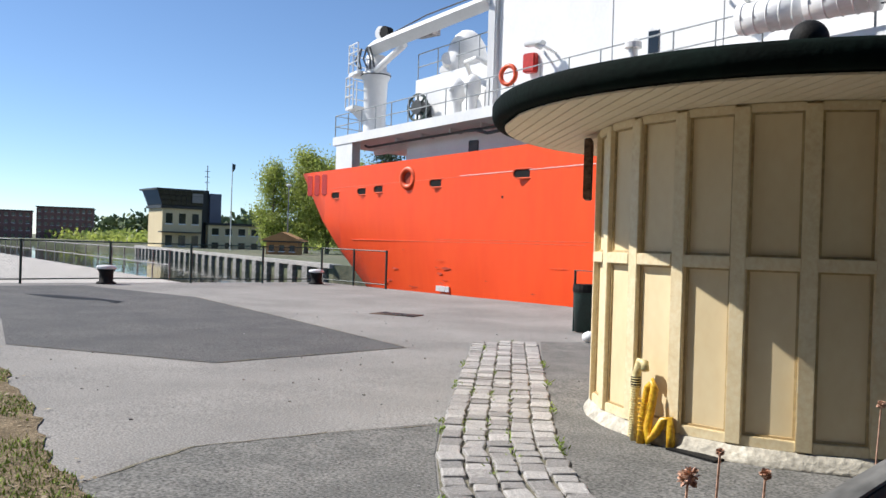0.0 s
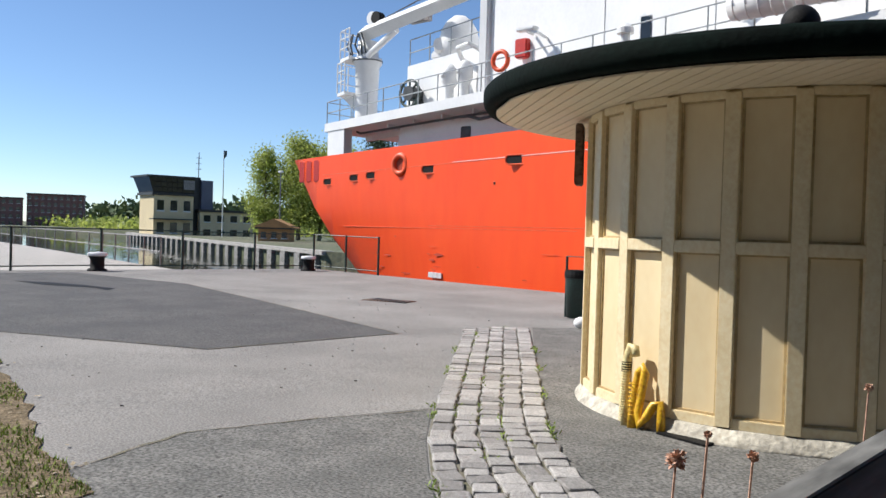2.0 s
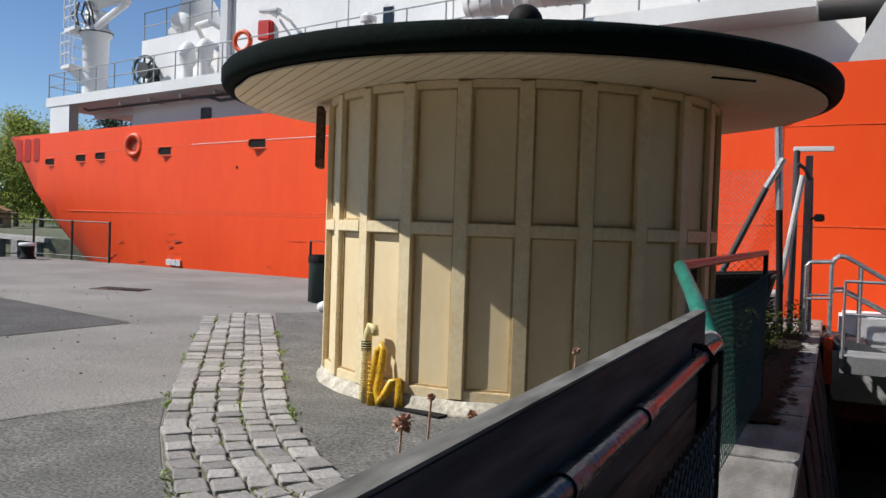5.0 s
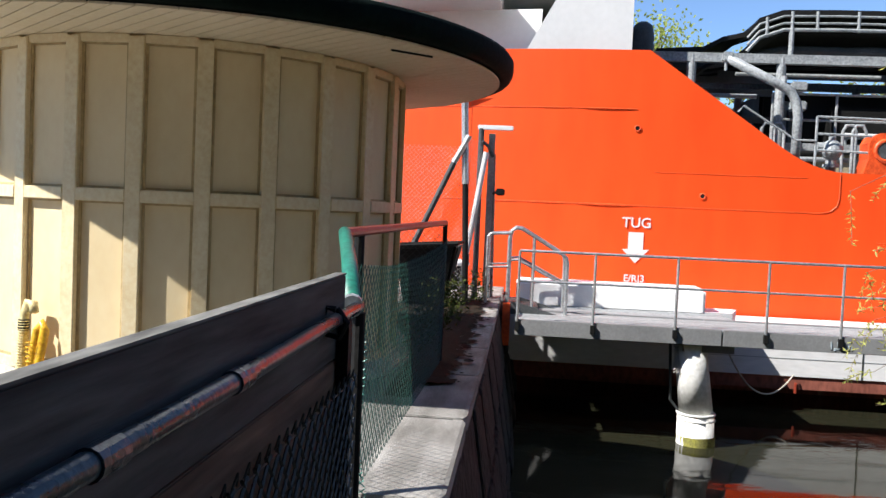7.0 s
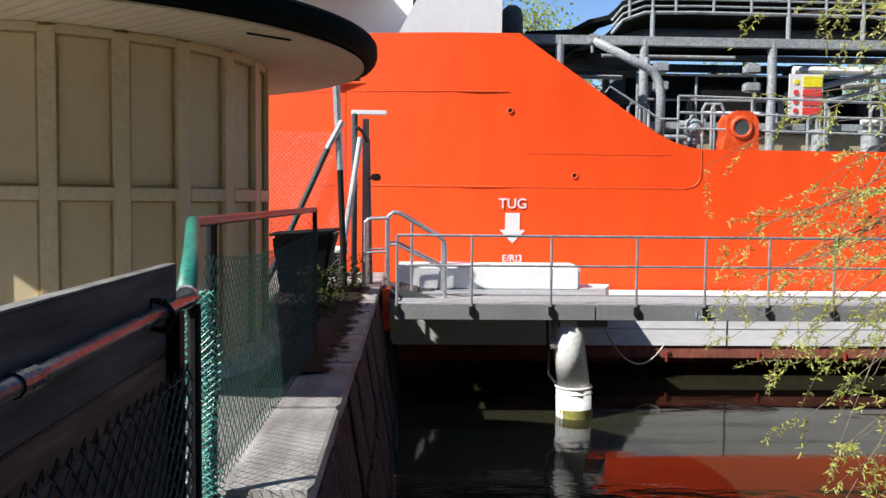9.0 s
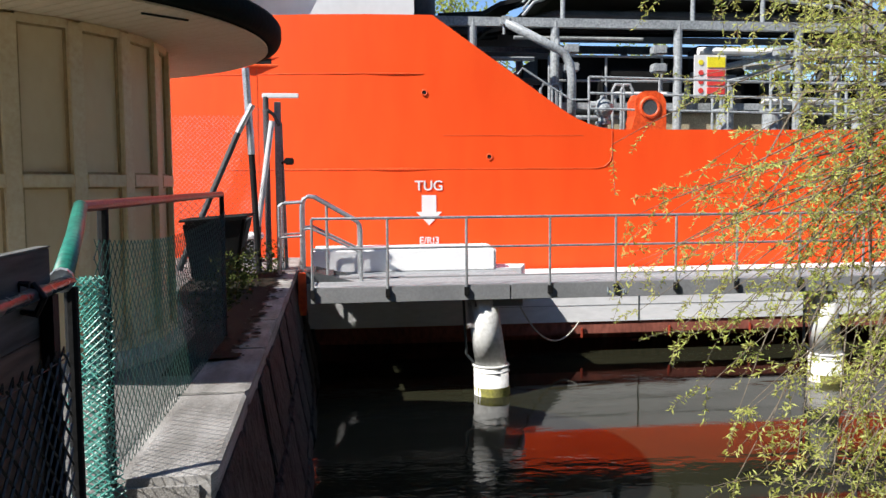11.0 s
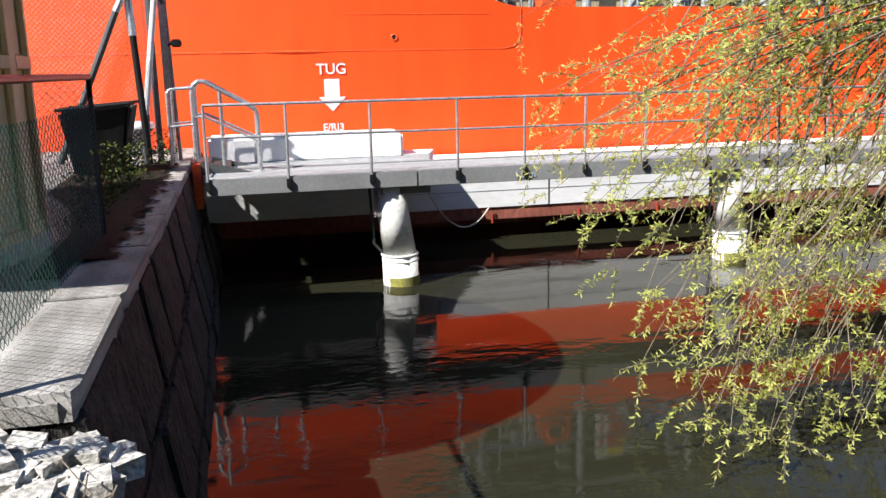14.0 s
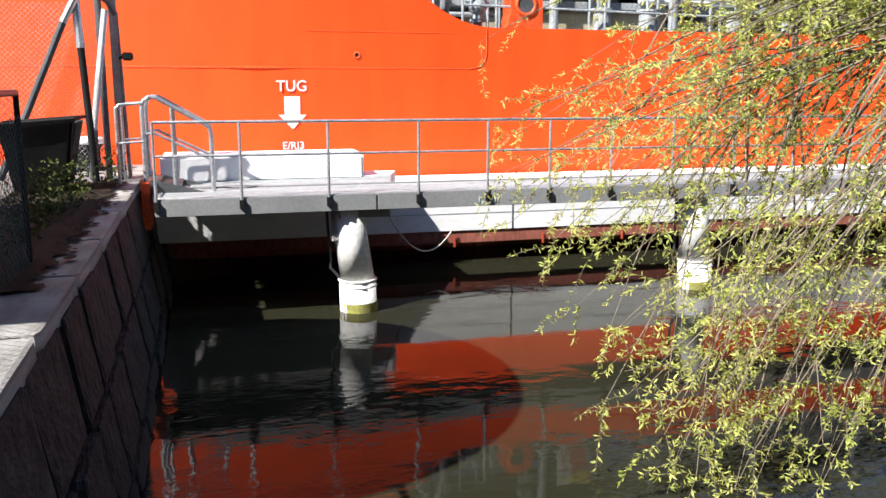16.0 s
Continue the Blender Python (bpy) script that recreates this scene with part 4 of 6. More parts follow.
# walkway plates that step up over the pipes, with side boards
for y0, y1 in ((20.3, 20.38), (22.9, 22.98)):
    bm = B()
    side_prism(bm, [(x, z) for x, _, z in arc] + [(x, z - 0.1) for x, _, z in arc[::-1]], y0, y1)
    part("canopy_edge", bm, M["black"], ship, "black edge of the stepped canopy")
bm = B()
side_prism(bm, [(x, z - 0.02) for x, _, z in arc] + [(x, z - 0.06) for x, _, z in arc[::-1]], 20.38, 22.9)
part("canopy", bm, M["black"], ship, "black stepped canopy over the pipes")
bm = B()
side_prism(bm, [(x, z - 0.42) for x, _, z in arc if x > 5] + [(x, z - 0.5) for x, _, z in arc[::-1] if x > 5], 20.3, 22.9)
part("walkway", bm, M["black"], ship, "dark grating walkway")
for dz in (0.15, 0.3, 0.44):
    bm = B()
    pipe(bm, [(x, 20.24, z - dz) for x, _, z in arc if x > 6.3], 0.04 if dz > 0.4 else 0.026, 8)
    part("gantry_rail", bm, M["grey"], ship)
x = 7.0
while x < 30:
    bm = B()
    rod(bm, (x, 20.24, arc_z(x) - 0.48), (x, 20.24, arc_z(x) - 0.05), 0.035, None, 8)
    part("gantry_strut", bm, M["grey"], ship)
    if x > 7.3 and int(x * 2) % 3 == 0:
        bm = B()
        rod(bm, (x, 20.24, 5.0), (x, 20.24, arc_z(x) - 0.4), 0.055, None, 8)
        part("gantry_strut", bm, M["grey"], ship)
    x += 0.52 if x < 8 else 0.85
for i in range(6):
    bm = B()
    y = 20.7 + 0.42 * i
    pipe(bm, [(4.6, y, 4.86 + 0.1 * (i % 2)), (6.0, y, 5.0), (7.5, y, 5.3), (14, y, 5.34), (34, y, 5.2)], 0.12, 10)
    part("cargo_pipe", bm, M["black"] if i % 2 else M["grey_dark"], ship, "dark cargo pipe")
# trunks and machinery under the canopy; black trunk colour paints its shade
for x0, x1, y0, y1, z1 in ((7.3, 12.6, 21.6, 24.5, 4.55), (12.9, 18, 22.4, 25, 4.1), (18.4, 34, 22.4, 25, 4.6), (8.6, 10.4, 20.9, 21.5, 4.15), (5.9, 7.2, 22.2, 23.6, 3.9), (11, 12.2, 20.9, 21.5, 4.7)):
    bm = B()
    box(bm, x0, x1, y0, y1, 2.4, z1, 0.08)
    part("deck_trunk", bm, M["black"], ship, "deck trunk painted black to stand in for the canopy's shade")
for x0, x1, z in ((5.0, 7.4, 4.35), (5.4, 7.4, 3.75), (6.2, 34, 4.75), (4.7, 7.6, 4.62)):
    bm = B()
    box(bm, x0, x1, 21.0, 21.12, z, z + 0.14)
    part("cross_beam", bm, M["grey_dark"], ship)
for i in range(26):
    x, y = rr_.uniform(5.6, 28), rr_.uniform(20.6, 22.2)
    w, h = rr_.uniform(0.12, 0.5), rr_.uniform(0.6, 2.0)
    bm = B()
    rod(bm, (x, y, 2.4), (x, y, 2.4 + h), w / 2, None, 12)
    rod(bm, (x, y, 2.4 + h * 0.7), (x, y, 2.4 + h * 0.74), w / 2 + 0.07, None, 12)
    part("valve_body", bm, M["grey_dark"] if i % 3 else M["grey"], ship)
for i in range(34):
    x, y, z = rr_.uniform(6.2, 27), rr_.uniform(20.5, 21.6), rr_.uniform(2.6, 4.6)
    k = rr_.randrange(3)
    bm = B()
    if k == 0:
        pipe(bm, [(x, y, 2.4), (x, y, z), (x + 0.08, y, z + 0.08), (x + rr_.uniform(0.4, 1.6), y, z + 0.08)], rr_.uniform(0.03, 0.08), 8)
    elif k == 1:
        pipe(bm, [(x, y, z), (x + rr_.uniform(2, 5), y, z)], rr_.uniform(0.03, 0.07), 8)
    else:
        pipe(bm, [(x, y, 2.4), (x, y, z), (x + 0.1, y, z + 0.13), (x + 0.3, y, z + 0.13), (x + 0.4, y, z), (x + 0.4, y, 2.4)], 0.035, 8)
    part("deck_pipe", bm, M["grey"] if i % 3 == 0 else M["grey_dark"], ship)
for x0, z0, x1, z1, y, r_, m_ in ((10.6, 3.9, 13.4, 4.6, 20.3, 0.07, "grey"), (10.8, 3.6, 13.6, 4.3, 20.32, 0.05, "grey"), (10.9, 4.5, 16, 4.5, 20.6, 0.1, "white_old"), (12, 4.15, 20, 4.15, 20.5, 0.08, "grey"), (5.2, 4.25, 6.9, 4.25, 20.4, 0.05, "grey"), (6.4, 4.7, 9.4, 4.7, 20.25, 0.04, "grey"), (6.9, 2.9, 8.9, 2.9, 19.9, 0.05, "grey"), (8.6, 3.45, 10.2, 3.45, 20.05, 0.04, "white_old"), (12.2, 3.3, 15, 3.3, 20.0, 0.06, "white_old")):
    bm = B()
    rod(bm, (x0, y, z0), (x1, y, z1), r_, None, 10)
    part("pipe_run", bm, M[m_], ship)
for x in (6.9, 7.1, 8.55, 8.75, 10.9, 11.1, 12.3, 13.9):
    bm = B()
    pipe(bm, [(x, 19.8, 2.4), (x, 19.8, 3.5), (x + 0.06, 19.8, 3.62), (x + 0.2, 19.8, 3.62), (x + 0.26, 19.8, 3.5), (x + 0.26, 19.8, 2.4)], 0.035, 8)
    part("goose_pipe", bm, M["grey"], ship)
bm = B()
box(bm, 8.3, 13.0, 20.25, 20.9, 2.4, 3.05, 0.05)
part("trunk_side", bm, M["sand"], ship, "sand-coloured trunk side behind the rail")
for x in (7.62, 9.65, 12.6, 14.6):
    for z in (3.9, 4.3):
        bm = B()
        box(bm, x - 0.16, x + 0.16, 19.75, 20.05, z, z + 0.2, 0.03)
        part("lamp_box", bm, M["grey"], ship)
for i in (2, 3, 5, 7, 10, 13):
    x = 8.9 + i * 1.1
    bm = B()
    rod(bm, (x, 19.6, 2.4), (x, 19.6, 3.02), 0.19, None, 16)
    rod(bm, (x, 19.6, 3.02), (x, 19.6, 3.07), 0.25, None, 16)
    part("vent_pot", bm, M["grey"], ship, "pale grey deck vent")
bm = B()
lathe(bm, 4.36, 20.0, [(0.24, 4.6), (0.24, 5.45), (0.2, 5.62), (0.1, 5.7), (0.0, 5.72)], 20)
part("vent_tube", bm, M["grey_dark"], ship, "dark grey round-topped vent tube", True)
bm = B()
pipe(bm, [(7.45, 19.3, 2.4), (7.47, 19.3, 3.7), (7.42, 19.3, 4.0), (7.3, 19.3, 4.22), (7.1, 19.3, 4.33), (6.0, 19.3, 4.86)], 0.095, 12)
davit = part("hose_davit", bm, M["grey"], ship, "grey bent hose davit", True)
bm = B()
box(bm, 5.9, 6.12, 19.22, 19.38, 4.78, 4.98, 0.03)
rod(bm, (5.98, 19.3, 4.8), (5.98, 19.3, 4.6), 0.03, None, 8)
part("davit_head", bm, M["grey"], davit)
bm = B()
rod(bm, (7.15, 19.3, 4.3), (7.15, 19.3, 4.52), 0.06, None, 8)
part("davit_lug", bm, M["grey"], davit)
bm = B()
rod(bm, (8.15, 19.25, 2.4), (8.15, 19.25, 2.85), 0.1, None, 14)
rod(bm, (8.15, 19.25, 2.7), (8.15, 19.25, 2.76), 0.16, None, 14)
ball(bm, (8.15, 19.25, 3.05), 0.22, 16, 0.95)
rod(bm, (8.15, 19.25, 3.2), (8.15, 19.25, 3.32), 0.07, None, 8)
rod(bm, (8.0, 19.25, 3.1), (7.85, 19.25, 3.1), 0.1, None, 12)
part("goose_vent", bm, M["grey"], ship, "grey round-headed vent")
bm = B()
prof = [(-0.42, 0), (-0.40, 0.1), (-0.34, 0.3), (-0.34, 0.62), (-0.27, 0.75), (-0.12, 0.82), (0.12, 0.82), (0.27, 0.75), (0.34, 0.6), (0.35, 0.3), (0.35, 0)]
cx_, cz_ = 9.1, 2.57
inner = [(cx_ - 0.02 + 0.175 * math.cos(a), cz_ + 0.47 + 0.175 * math.sin(a)) for a in [math.pi * 2 * k / 16 for k in range(16)]]
for y0 in (18.92,):
    side_prism(bm, [(cx_ + x, cz_ + z) for x, z in prof], y0, y0 + 0.5)
chock = part("panama_chock", bm, M["orange_thing"], ship, "orange panama chock with a round eye")
bm = B()
ring(bm, (cx_ - 0.02, 18.92, cz_ + 0.47), 0.2, 0.045)
part("chock_lip", bm, M["orange_thing"], chock, "", True)
bm = B()
side_prism(bm, inner, 18.9, 18.95)
part("chock_eye", bm, M["grey_dark"], chock)
bm = B()
box(bm, 10.45, 11.2, 19.78, 19.82, 3.35, 4.3)
sign = part("notice_board", bm, M["white"], ship, "white safety notice with yellow and red panels")
bm = B()
box(bm, 10.75, 11.17, 19.76, 19.79, 4.02, 4.25)
part("yellow_panel", bm, M["yellow_sign"], sign)
for z in (3.42, 3.62, 3.82):
    bm = B()
    box(bm, 10.75, 11.17, 19.76, 19.79, z, z + 0.15)
    part("red_panel", bm, M["red_sign"], sign)
for z in (3.42, 3.62, 3.82, 4.05):
    bm = B()
    rod(bm, (10.6, 19.79, z + 0.08), (10.6, 19.765, z + 0.08), 0.06, None, 12)
    part("symbol", bm, M["red_sign"] if z < 4 else M["yellow_sign"], sign)


# ---- landing wall and jetty ----
bm = B()
box(bm, 1.7, 56, 17.3, 18.8, -1.28, -0.37)
guide = solid("guide_wall", bm, M["white_old"], "long white-painted guide wall above the waterline", "wall", "structure")
bm = B()
box(bm, 1.7, 56, 17.33, 18.8, -1.52, -1.283)
tagged(part("guide_wall_foot", bm, M["oxide"], guide, "rusty brown foot of the wall"))
for x in (4.72, 8.26, 11.8, 15.3):
    bm = B()
    box(bm, x, x + 0.025, 17.292, 17.32, -1.28, -0.37)
    part("joint", bm, M["grey_dark"], guide)
for z in (-0.64, -0.96):
    bm = B()
    box(bm, 1.7, 56, 17.294, 17.32, z, z + 0.012)
    part("board_line", bm, M["grey"], guide)
for x in (7.1, 8.9, 10.6):
    bm = B()
    box(bm, x, x + 0.04, 17.3, 17.34, -1.6, -1.4, 0.006)
    part("hanger", bm, M["rust"], guide)
bm = B()
box(bm, 1.93, 5.24, 16.4, 17.29, -0.16, 0.3, 0.05)
prism(bm, [(5.22, 16.42), (5.72, 16.5), (5.95, 17.2), (5.22, 17.28)], -0.36, -0.1)
tagged(new("landing_block", finish(bm, "landing_block", M["block_paint"])), "white concrete landing block on the guide wall", "block", "", "structure")
bm = B()
box(bm, 1.78, 5.15, 16.46, 17.29, -1.13, -0.2, 0.01)
tagged(new("landing_base", finish(bm, "landing_base", M["white_old"])), "white-painted base under the landing block", "block", "", "structure")
landing = thing("landing_deck", (3.5, 15.9, -0.16), "pale grey boarded landing between jetty and white block", "deck")
for i in range(7):
    bm = B()
    box(bm, 1.95, 5.5, 15.42 + 0.14 * i, 15.42 + 0.14 * i + 0.13, -0.16, -0.12, 0.004)
    part("deck_board", bm, M["deck"], landing)

jetty = thing("jetty", (6, 15, -0.3), "grey footbridge jetty on white piles with steel handrail", "jetty")
for i in range(10):
    y0 = 14.02 + i * 0.132
    bm = B()
    box(bm, 1.95, 34, y0, y0 + 0.122, -0.16, -0.12)
    part("deck_board", bm, M["deck"], jetty, "pale grey deck board")
for y0, y1 in ((13.98, 14.06), (15.3, 15.4)):
    for x0, x1 in ((1.95, 4.98), (5.0, 9.99), (10.0, 16.0), (16.02, 34)):
        bm = B()
        box(bm, x0, x1, y0, y1, -0.34, -0.1, 0.008)
        part("edge_beam", bm, M["deck_edge"], jetty)
# added plate that keeps sun from leaking between the deck boards
bm = B()
box(bm, 1.96, 34, 14.065, 15.295, -0.25, -0.165)
part("under_deck", bm, M["grey_dark"], jetty)
bm = B()
box(bm, 4.45, 5.2, 14.1, 15.3, -0.46, -0.34)
part("cross_head", bm, M["deck_edge"], jetty)
posts = [1.98, 3.1, 4.3, 5.6, 6.65, 7.63, 8.64, 9.7, 10.8, 11.9, 13.0, 14.1, 15.2]
bm = B()
pipe(bm, [(x, 13.97, 0.93) for x in posts + [33.0]], 0.021, 8)
handrail = part("handrail", bm, M["steel"], jetty, "galvanised two-bar handrail")
bm = B()
pipe(bm, [(x, 13.97, 0.48) for x in posts + [33.0]], 0.018, 8)
part("middle_bar", bm, M["steel"], handrail)
for x in posts:
    bm = B()
    rod(bm, (x, 13.97, -0.24), (x, 13.97, 0.93), 0.021, None, 8)
    p = part("post", bm, M["steel"], handrail)
    bm = B()
    box(bm, x - 0.035, x + 0.035, 13.93, 13.99, -0.26, -0.13, 0.006)
    part("clamp", bm, M["black"], jetty)
for x in (4.8, 10.5, 16.2):
    bm = B()
    rod(bm, (x - 0.215, 14.29, -0.3), (x - 0.05, 14.38, -1.42), 0.235, 0.25, 64)
    rod(bm, (x - 0.05, 14.38, -1.42), (x, 14.4, -4.2), 0.275, 0.285, 64)
    ring(bm, (x - 0.05, 14.38, -1.43), 0.275, 0.022, "Z", 24, 6)
    ring(bm, (x - 0.04, 14.38, -1.52), 0.278, 0.012, "Z", 24, 6)
    p = part("pile", bm, M["pile"], jetty, "white round pile", True)
    bm = B()
    rod(bm, (x - 0.03, 14.385, -1.93), (x - 0.035, 14.385, -1.76), 0.287, None, 24, False)
    part("algae_band", bm, M["algae"], p, "yellow-green algae band at the waterline", True)
    bm = B()
    pipe(bm, [(x - 0.5, 14.3, -0.35), (x - 0.44, 14.4, -1.25), (x - 0.3, 14.4, -1.42)], 0.022, 8)
    part("brace", bm, M["grey_dark"], jetty)
    bm = B()
    weave(bm, lambda u, z: (x - 0.5 + u, 14.16 + 0.1 * u, z), 0.04, 0.2, -0.8, -0.4, 0.05, 0.0035)
    part("mesh_guard", bm, M["wire_grey"], jetty)
bm = B()
pts = [(5.3 + 1.75 * u, 15.5 + 1.75 * u, -0.3 - 0.95 * u - 2.6 * u * (1 - u)) for u in [i / 16 for i in range(17)]]
pipe(bm, pts, 0.014, 6)
part("loose_line", bm, M["plinth"], jetty, "thin slack rope")
lettering("1,5 m", 0.15, pose(6.66, 13.974, -0.29, 90, 0, 0), M["chalk"], jetty, "depth_mark")

# stair rails between quay and jetty
stair = thing("stair", (2.3, 14.5, -0.12), "short steel stair with bent tube handrails", "stair")
for y in (15.0, 15.9):
    bm = B()
    pipe(bm, [(1.80, y, -0.05), (1.80, y, 1.1), (1.83, y, 1.2), (1.9, y, 1.25), (2.0, y, 1.24), (2.65, y, 0.86), (2.72, y, 0.8), (2.74, y, 0.7), (2.74, y, -0.12)], 0.032, 10)
    pipe(bm, [(1.80, y, 0.72), (1.95, y, 0.74), (2.74, y, 0.34)], 0.022, 8)
    rod(bm, (2.2, y, -0.12), (2.2, y, 1.12), 0.024, None, 8)
    part("stair_rail", bm, M["steel"], stair, "bent galvanised handrail")
for i in range(2):
    bm = B()
    for k in range(8):
        box(bm, 1.72 + 0.3 * i, 2.0 + 0.3 * i, 14.95 + 0.12 * k, 15.04 + 0.12 * k, 0.02 - 0.06 * i, 0.05 - 0.06 * i)
    part("tread", bm, M["grey_dark"], stair)
for y in (14.95, 15.95):
    bm = B()
    side_prism(bm, [(1.74, 0.04), (2.02, 0.04), (2.62, -0.12), (1.74, -0.14)], y - 0.02, y + 0.02)
    part("stringer", bm, M["grey_dark"], stair)
for y in (14.98, 15.9):
    bm = B()
    pipe(bm, [(1.45, y, 0.0), (1.45, y, 1.1), (1.5, y, 1.14), (1.8, y, 1.16)], 0.022, 8)
    pipe(bm, [(1.45, y, 0.6), (1.8, y, 0.62)], 0.018, 8)
    part("side_rail", bm, M["steel"], stair)
ladder = thing("ladder", (1.76, 14.9, -0.62), "short orange steel ladder hung on the quay wall", "ladder")
for y in (14.75, 15.15):
    bm = B()
    box(bm, 1.74, 1.86, y - 0.04, y + 0.04, -0.62, 0.06, 0.01)
    part("stile", bm, M["orange_thing"], ladder)
for k in range(3):
    bm = B()
    rod(bm, (1.8, 14.75, -0.52 + 0.24 * k), (1.8, 15.15, -0.52 + 0.24 * k), 0.02, None, 8)
    part("rung", bm, M["orange_thing"], ladder)

# ---- board and wire fence along the edge ----
fence = thing("board_fence", (1.5, 2, 0), "weathered board fence with a pipe rail and chain-link", "fence")
bm = B()
box(bm, 1.474, 1.504, -1.6, 3.66, 1.03, 1.26, 0.003)
top_board = part("board", bm, M["plank"], fence, "grey weathered top board")
bm = B()
box(bm, 1.473, 1.505, -1.6, 3.662, 1.2605, 1.265)
part("edge", bm, M["board_edge"], top_board, "sun-bleached board edge")
for z0, z1 in ((0.8, 1.026), (0.55, 0.795), (0.3, 0.545), (0.0, 0.295)):
    bm = B()
    box(bm, 1.474, 1.504, -1.6, 3.62, z0, z1, 0.003)
    part("board", bm, M["plank_brown"], fence)
bm = B()
pipe(bm, [(1.535, -1.6, 1.15), (1.535, 2.6, 1.15), (1.53, 3.74, 1.16)], 0.018, 14)
pr = part("pipe_rail", bm, M["blue_pipe"], fence, "glossy dark blue pipe rail", True)
for y in (2.12, 2.6):
    bm = B()
    rod(bm, (1.535, y, 1.15), (1.535, y + 0.07, 1.15), 0.022, None, 14)
    part("sleeve", bm, M["blue_pipe"], pr)
bm = B()
pipe(bm, [(1.53, 3.42, 1.185), (1.5, 3.42, 1.19), (1.49, 3.43, 1.12), (1.54, 3.43, 1.11), (1.56, 3.43, 1.15), (1.53, 3.44, 1.185)], 0.01, 6)
part("rope_tie", bm, M["black"], fence, "black rope tie")
for y in (0.3, 1.9, 3.58):
    bm = B()
    box(bm, 1.508, 1.54, y - 0.025, y + 0.025, 0, 1.14)
    part("post", bm, M["black"], fence)
bm = B()
weave(bm, lambda u, z: (1.545, u, z), -1.5, 3.66, 0.0, 0.97, 0.07, 0.004)
pipe(bm, [(1.545, -1.5, 0.955), (1.545, 3.66, 0.96)], 0.002, 5)
n_ = 82
for i in range(n_):
    y = -1.45 + 5.1 * i / n_
    pipe(bm, [(1.545, y, 0.97), (1.55, y + 0.012, 0.995), (1.545, y + 0.024, 0.97)], 0.0026, 5)
part("chain_link", bm, M["wire_black"], fence, "black chain-link wire")

gfence = thing("wire_fence", (1.3, 6.8, 0), "green chain-link fence with a red-brown top rail", "fence")


def fx(u):
    return 1.22 + 0.06 * (u - 5.05) / 4.2


bm = B()
pipe(bm, [(1.2, 5.06, 1.34), (1.36, 4.4, 1.252), (1.508, 3.745, 1.165)], 0.03, 14)
gp_ = part("corner_tube", bm, M["green"], gfence, "chipped green corner tube", True)
bm = B()
rod(bm, (1.508, 3.745, 1.165), (1.515, 3.715, 1.161), 0.034, None, 12)
part("cap", bm, M["steel"], gp_)
bm = B()
rod(bm, (1.53, 3.75, 0), (1.53, 3.75, 1.14), 0.02, None, 10)
part("post", bm, M["black"], gfence)
bm = B()
rod(bm, (1.195, 5.42, -0.02), (1.2, 5.42, 1.345), 0.026, None, 10)
part("post", bm, M["black"], gfence)
bm = B()
rod(bm, (1.272, 9.29, -0.02), (1.272, 9.29, 1.36), 0.022, None, 10)
part("post", bm, M["black"], gfence)
bm = B()
pipe(bm, [(1.2, 5.06, 1.34), (1.272, 9.29, 1.352)], 0.026, 10)
part("top_rail", bm, M["redbrown"], gfence, "red-brown painted top rail")
bm = B()
weave(bm, lambda u, z: (fx(u) + 0.02 * math.sin(u * 1.5) * z, u, z - 0.1 * math.sin((u - 5.05) / 4.25 * math.pi) * (z / 1.2)), 5.08, 9.26, 0.02, 1.2, 0.085, 0.0023)
part("chain_link", bm, M["wire_green"], gfence, "green plastic-coated chain-link")
for k, (x0, x1, y0, cell, r_) in enumerate(((1.15, 1.27, 5.03, 0.036, 0.0034), (1.19, 1.3, 5.06, 0.04, 0.003), (1.21, 1.28, 5.0, 0.03, 0.0034))):
    bm = B()
    weave(bm, lambda u, z: (u + 0.04 * (1 - max(0.0, z)) * (u - 1.22) * 12 + 0.012 * math.sin(z * 9 + k), y0 + 0.02 * math.sin(z * 7 + u * 30 + k), z), x0, x1, -0.12, 1.04, cell, r_)
    part("mesh_fold", bm, M["wire_edge"], gfence, "bright folded edge of the green mesh")
bm = B()
weave(bm, lambda u, z: (u, 9.31, z), 0.6, 1.27, 0.02, 1.33, 0.07, 0.0018)
part("chain_link", bm, M["wire_black"], gfence)

# tall wire fence and gate beyond
tall = thing("tall_fence", (0.5, 15.5, 0), "tall chain-link fence with braced leaning posts", "fence")
bm = B()
rod(bm, (1.10, 15.3, 0), (1.02, 15.3, 1.93), 0.05, None, 12)
part("post", bm, M["black"], tall, "black lower half of a leaning post")
bm = B()
rod(bm, (1.02, 15.3, 1.93), (0.955, 15.3, 3.3), 0.06, None, 12)
part("post_top", bm, M["steel"], tall, "bare galvanised upper half of the post")
bm = B()
rod(bm, (0.82, 15.23, 2.27), (-0.15, 15.2, 0.1), 0.05, None, 10)
part("brace", bm, M["grey_dark"], tall)
bm = B()
rod(bm, (1.06, 15.23, 2.72), (0.82, 15.23, 2.27), 0.05, None, 10)
part("brace_end", bm, M["steel"], tall)
bm = B()
rod(bm, (1.21, 16.0, 0), (1.21, 16.0, 2.92), 0.05, None, 12)
part("gate_post", bm, M["grey_dark"], tall)
bm = B()
box(bm, 1.15, 1.76, 15.96, 16.04, 2.9, 2.98, 0.01)
part("post_arm", bm, M["white_old"], tall, "pale arm on the gate post")
bm = B()
box(bm, 1.34, 1.45, 16.1, 16.22, 0, 2.85, 0.01)
part("gate_stile", bm, M["steel"], tall, "galvanised gate stile")
bm = B()
rod(bm, (1.05, 15.85, 0.75), (1.316, 15.9, 2.51), 0.048, None, 10)
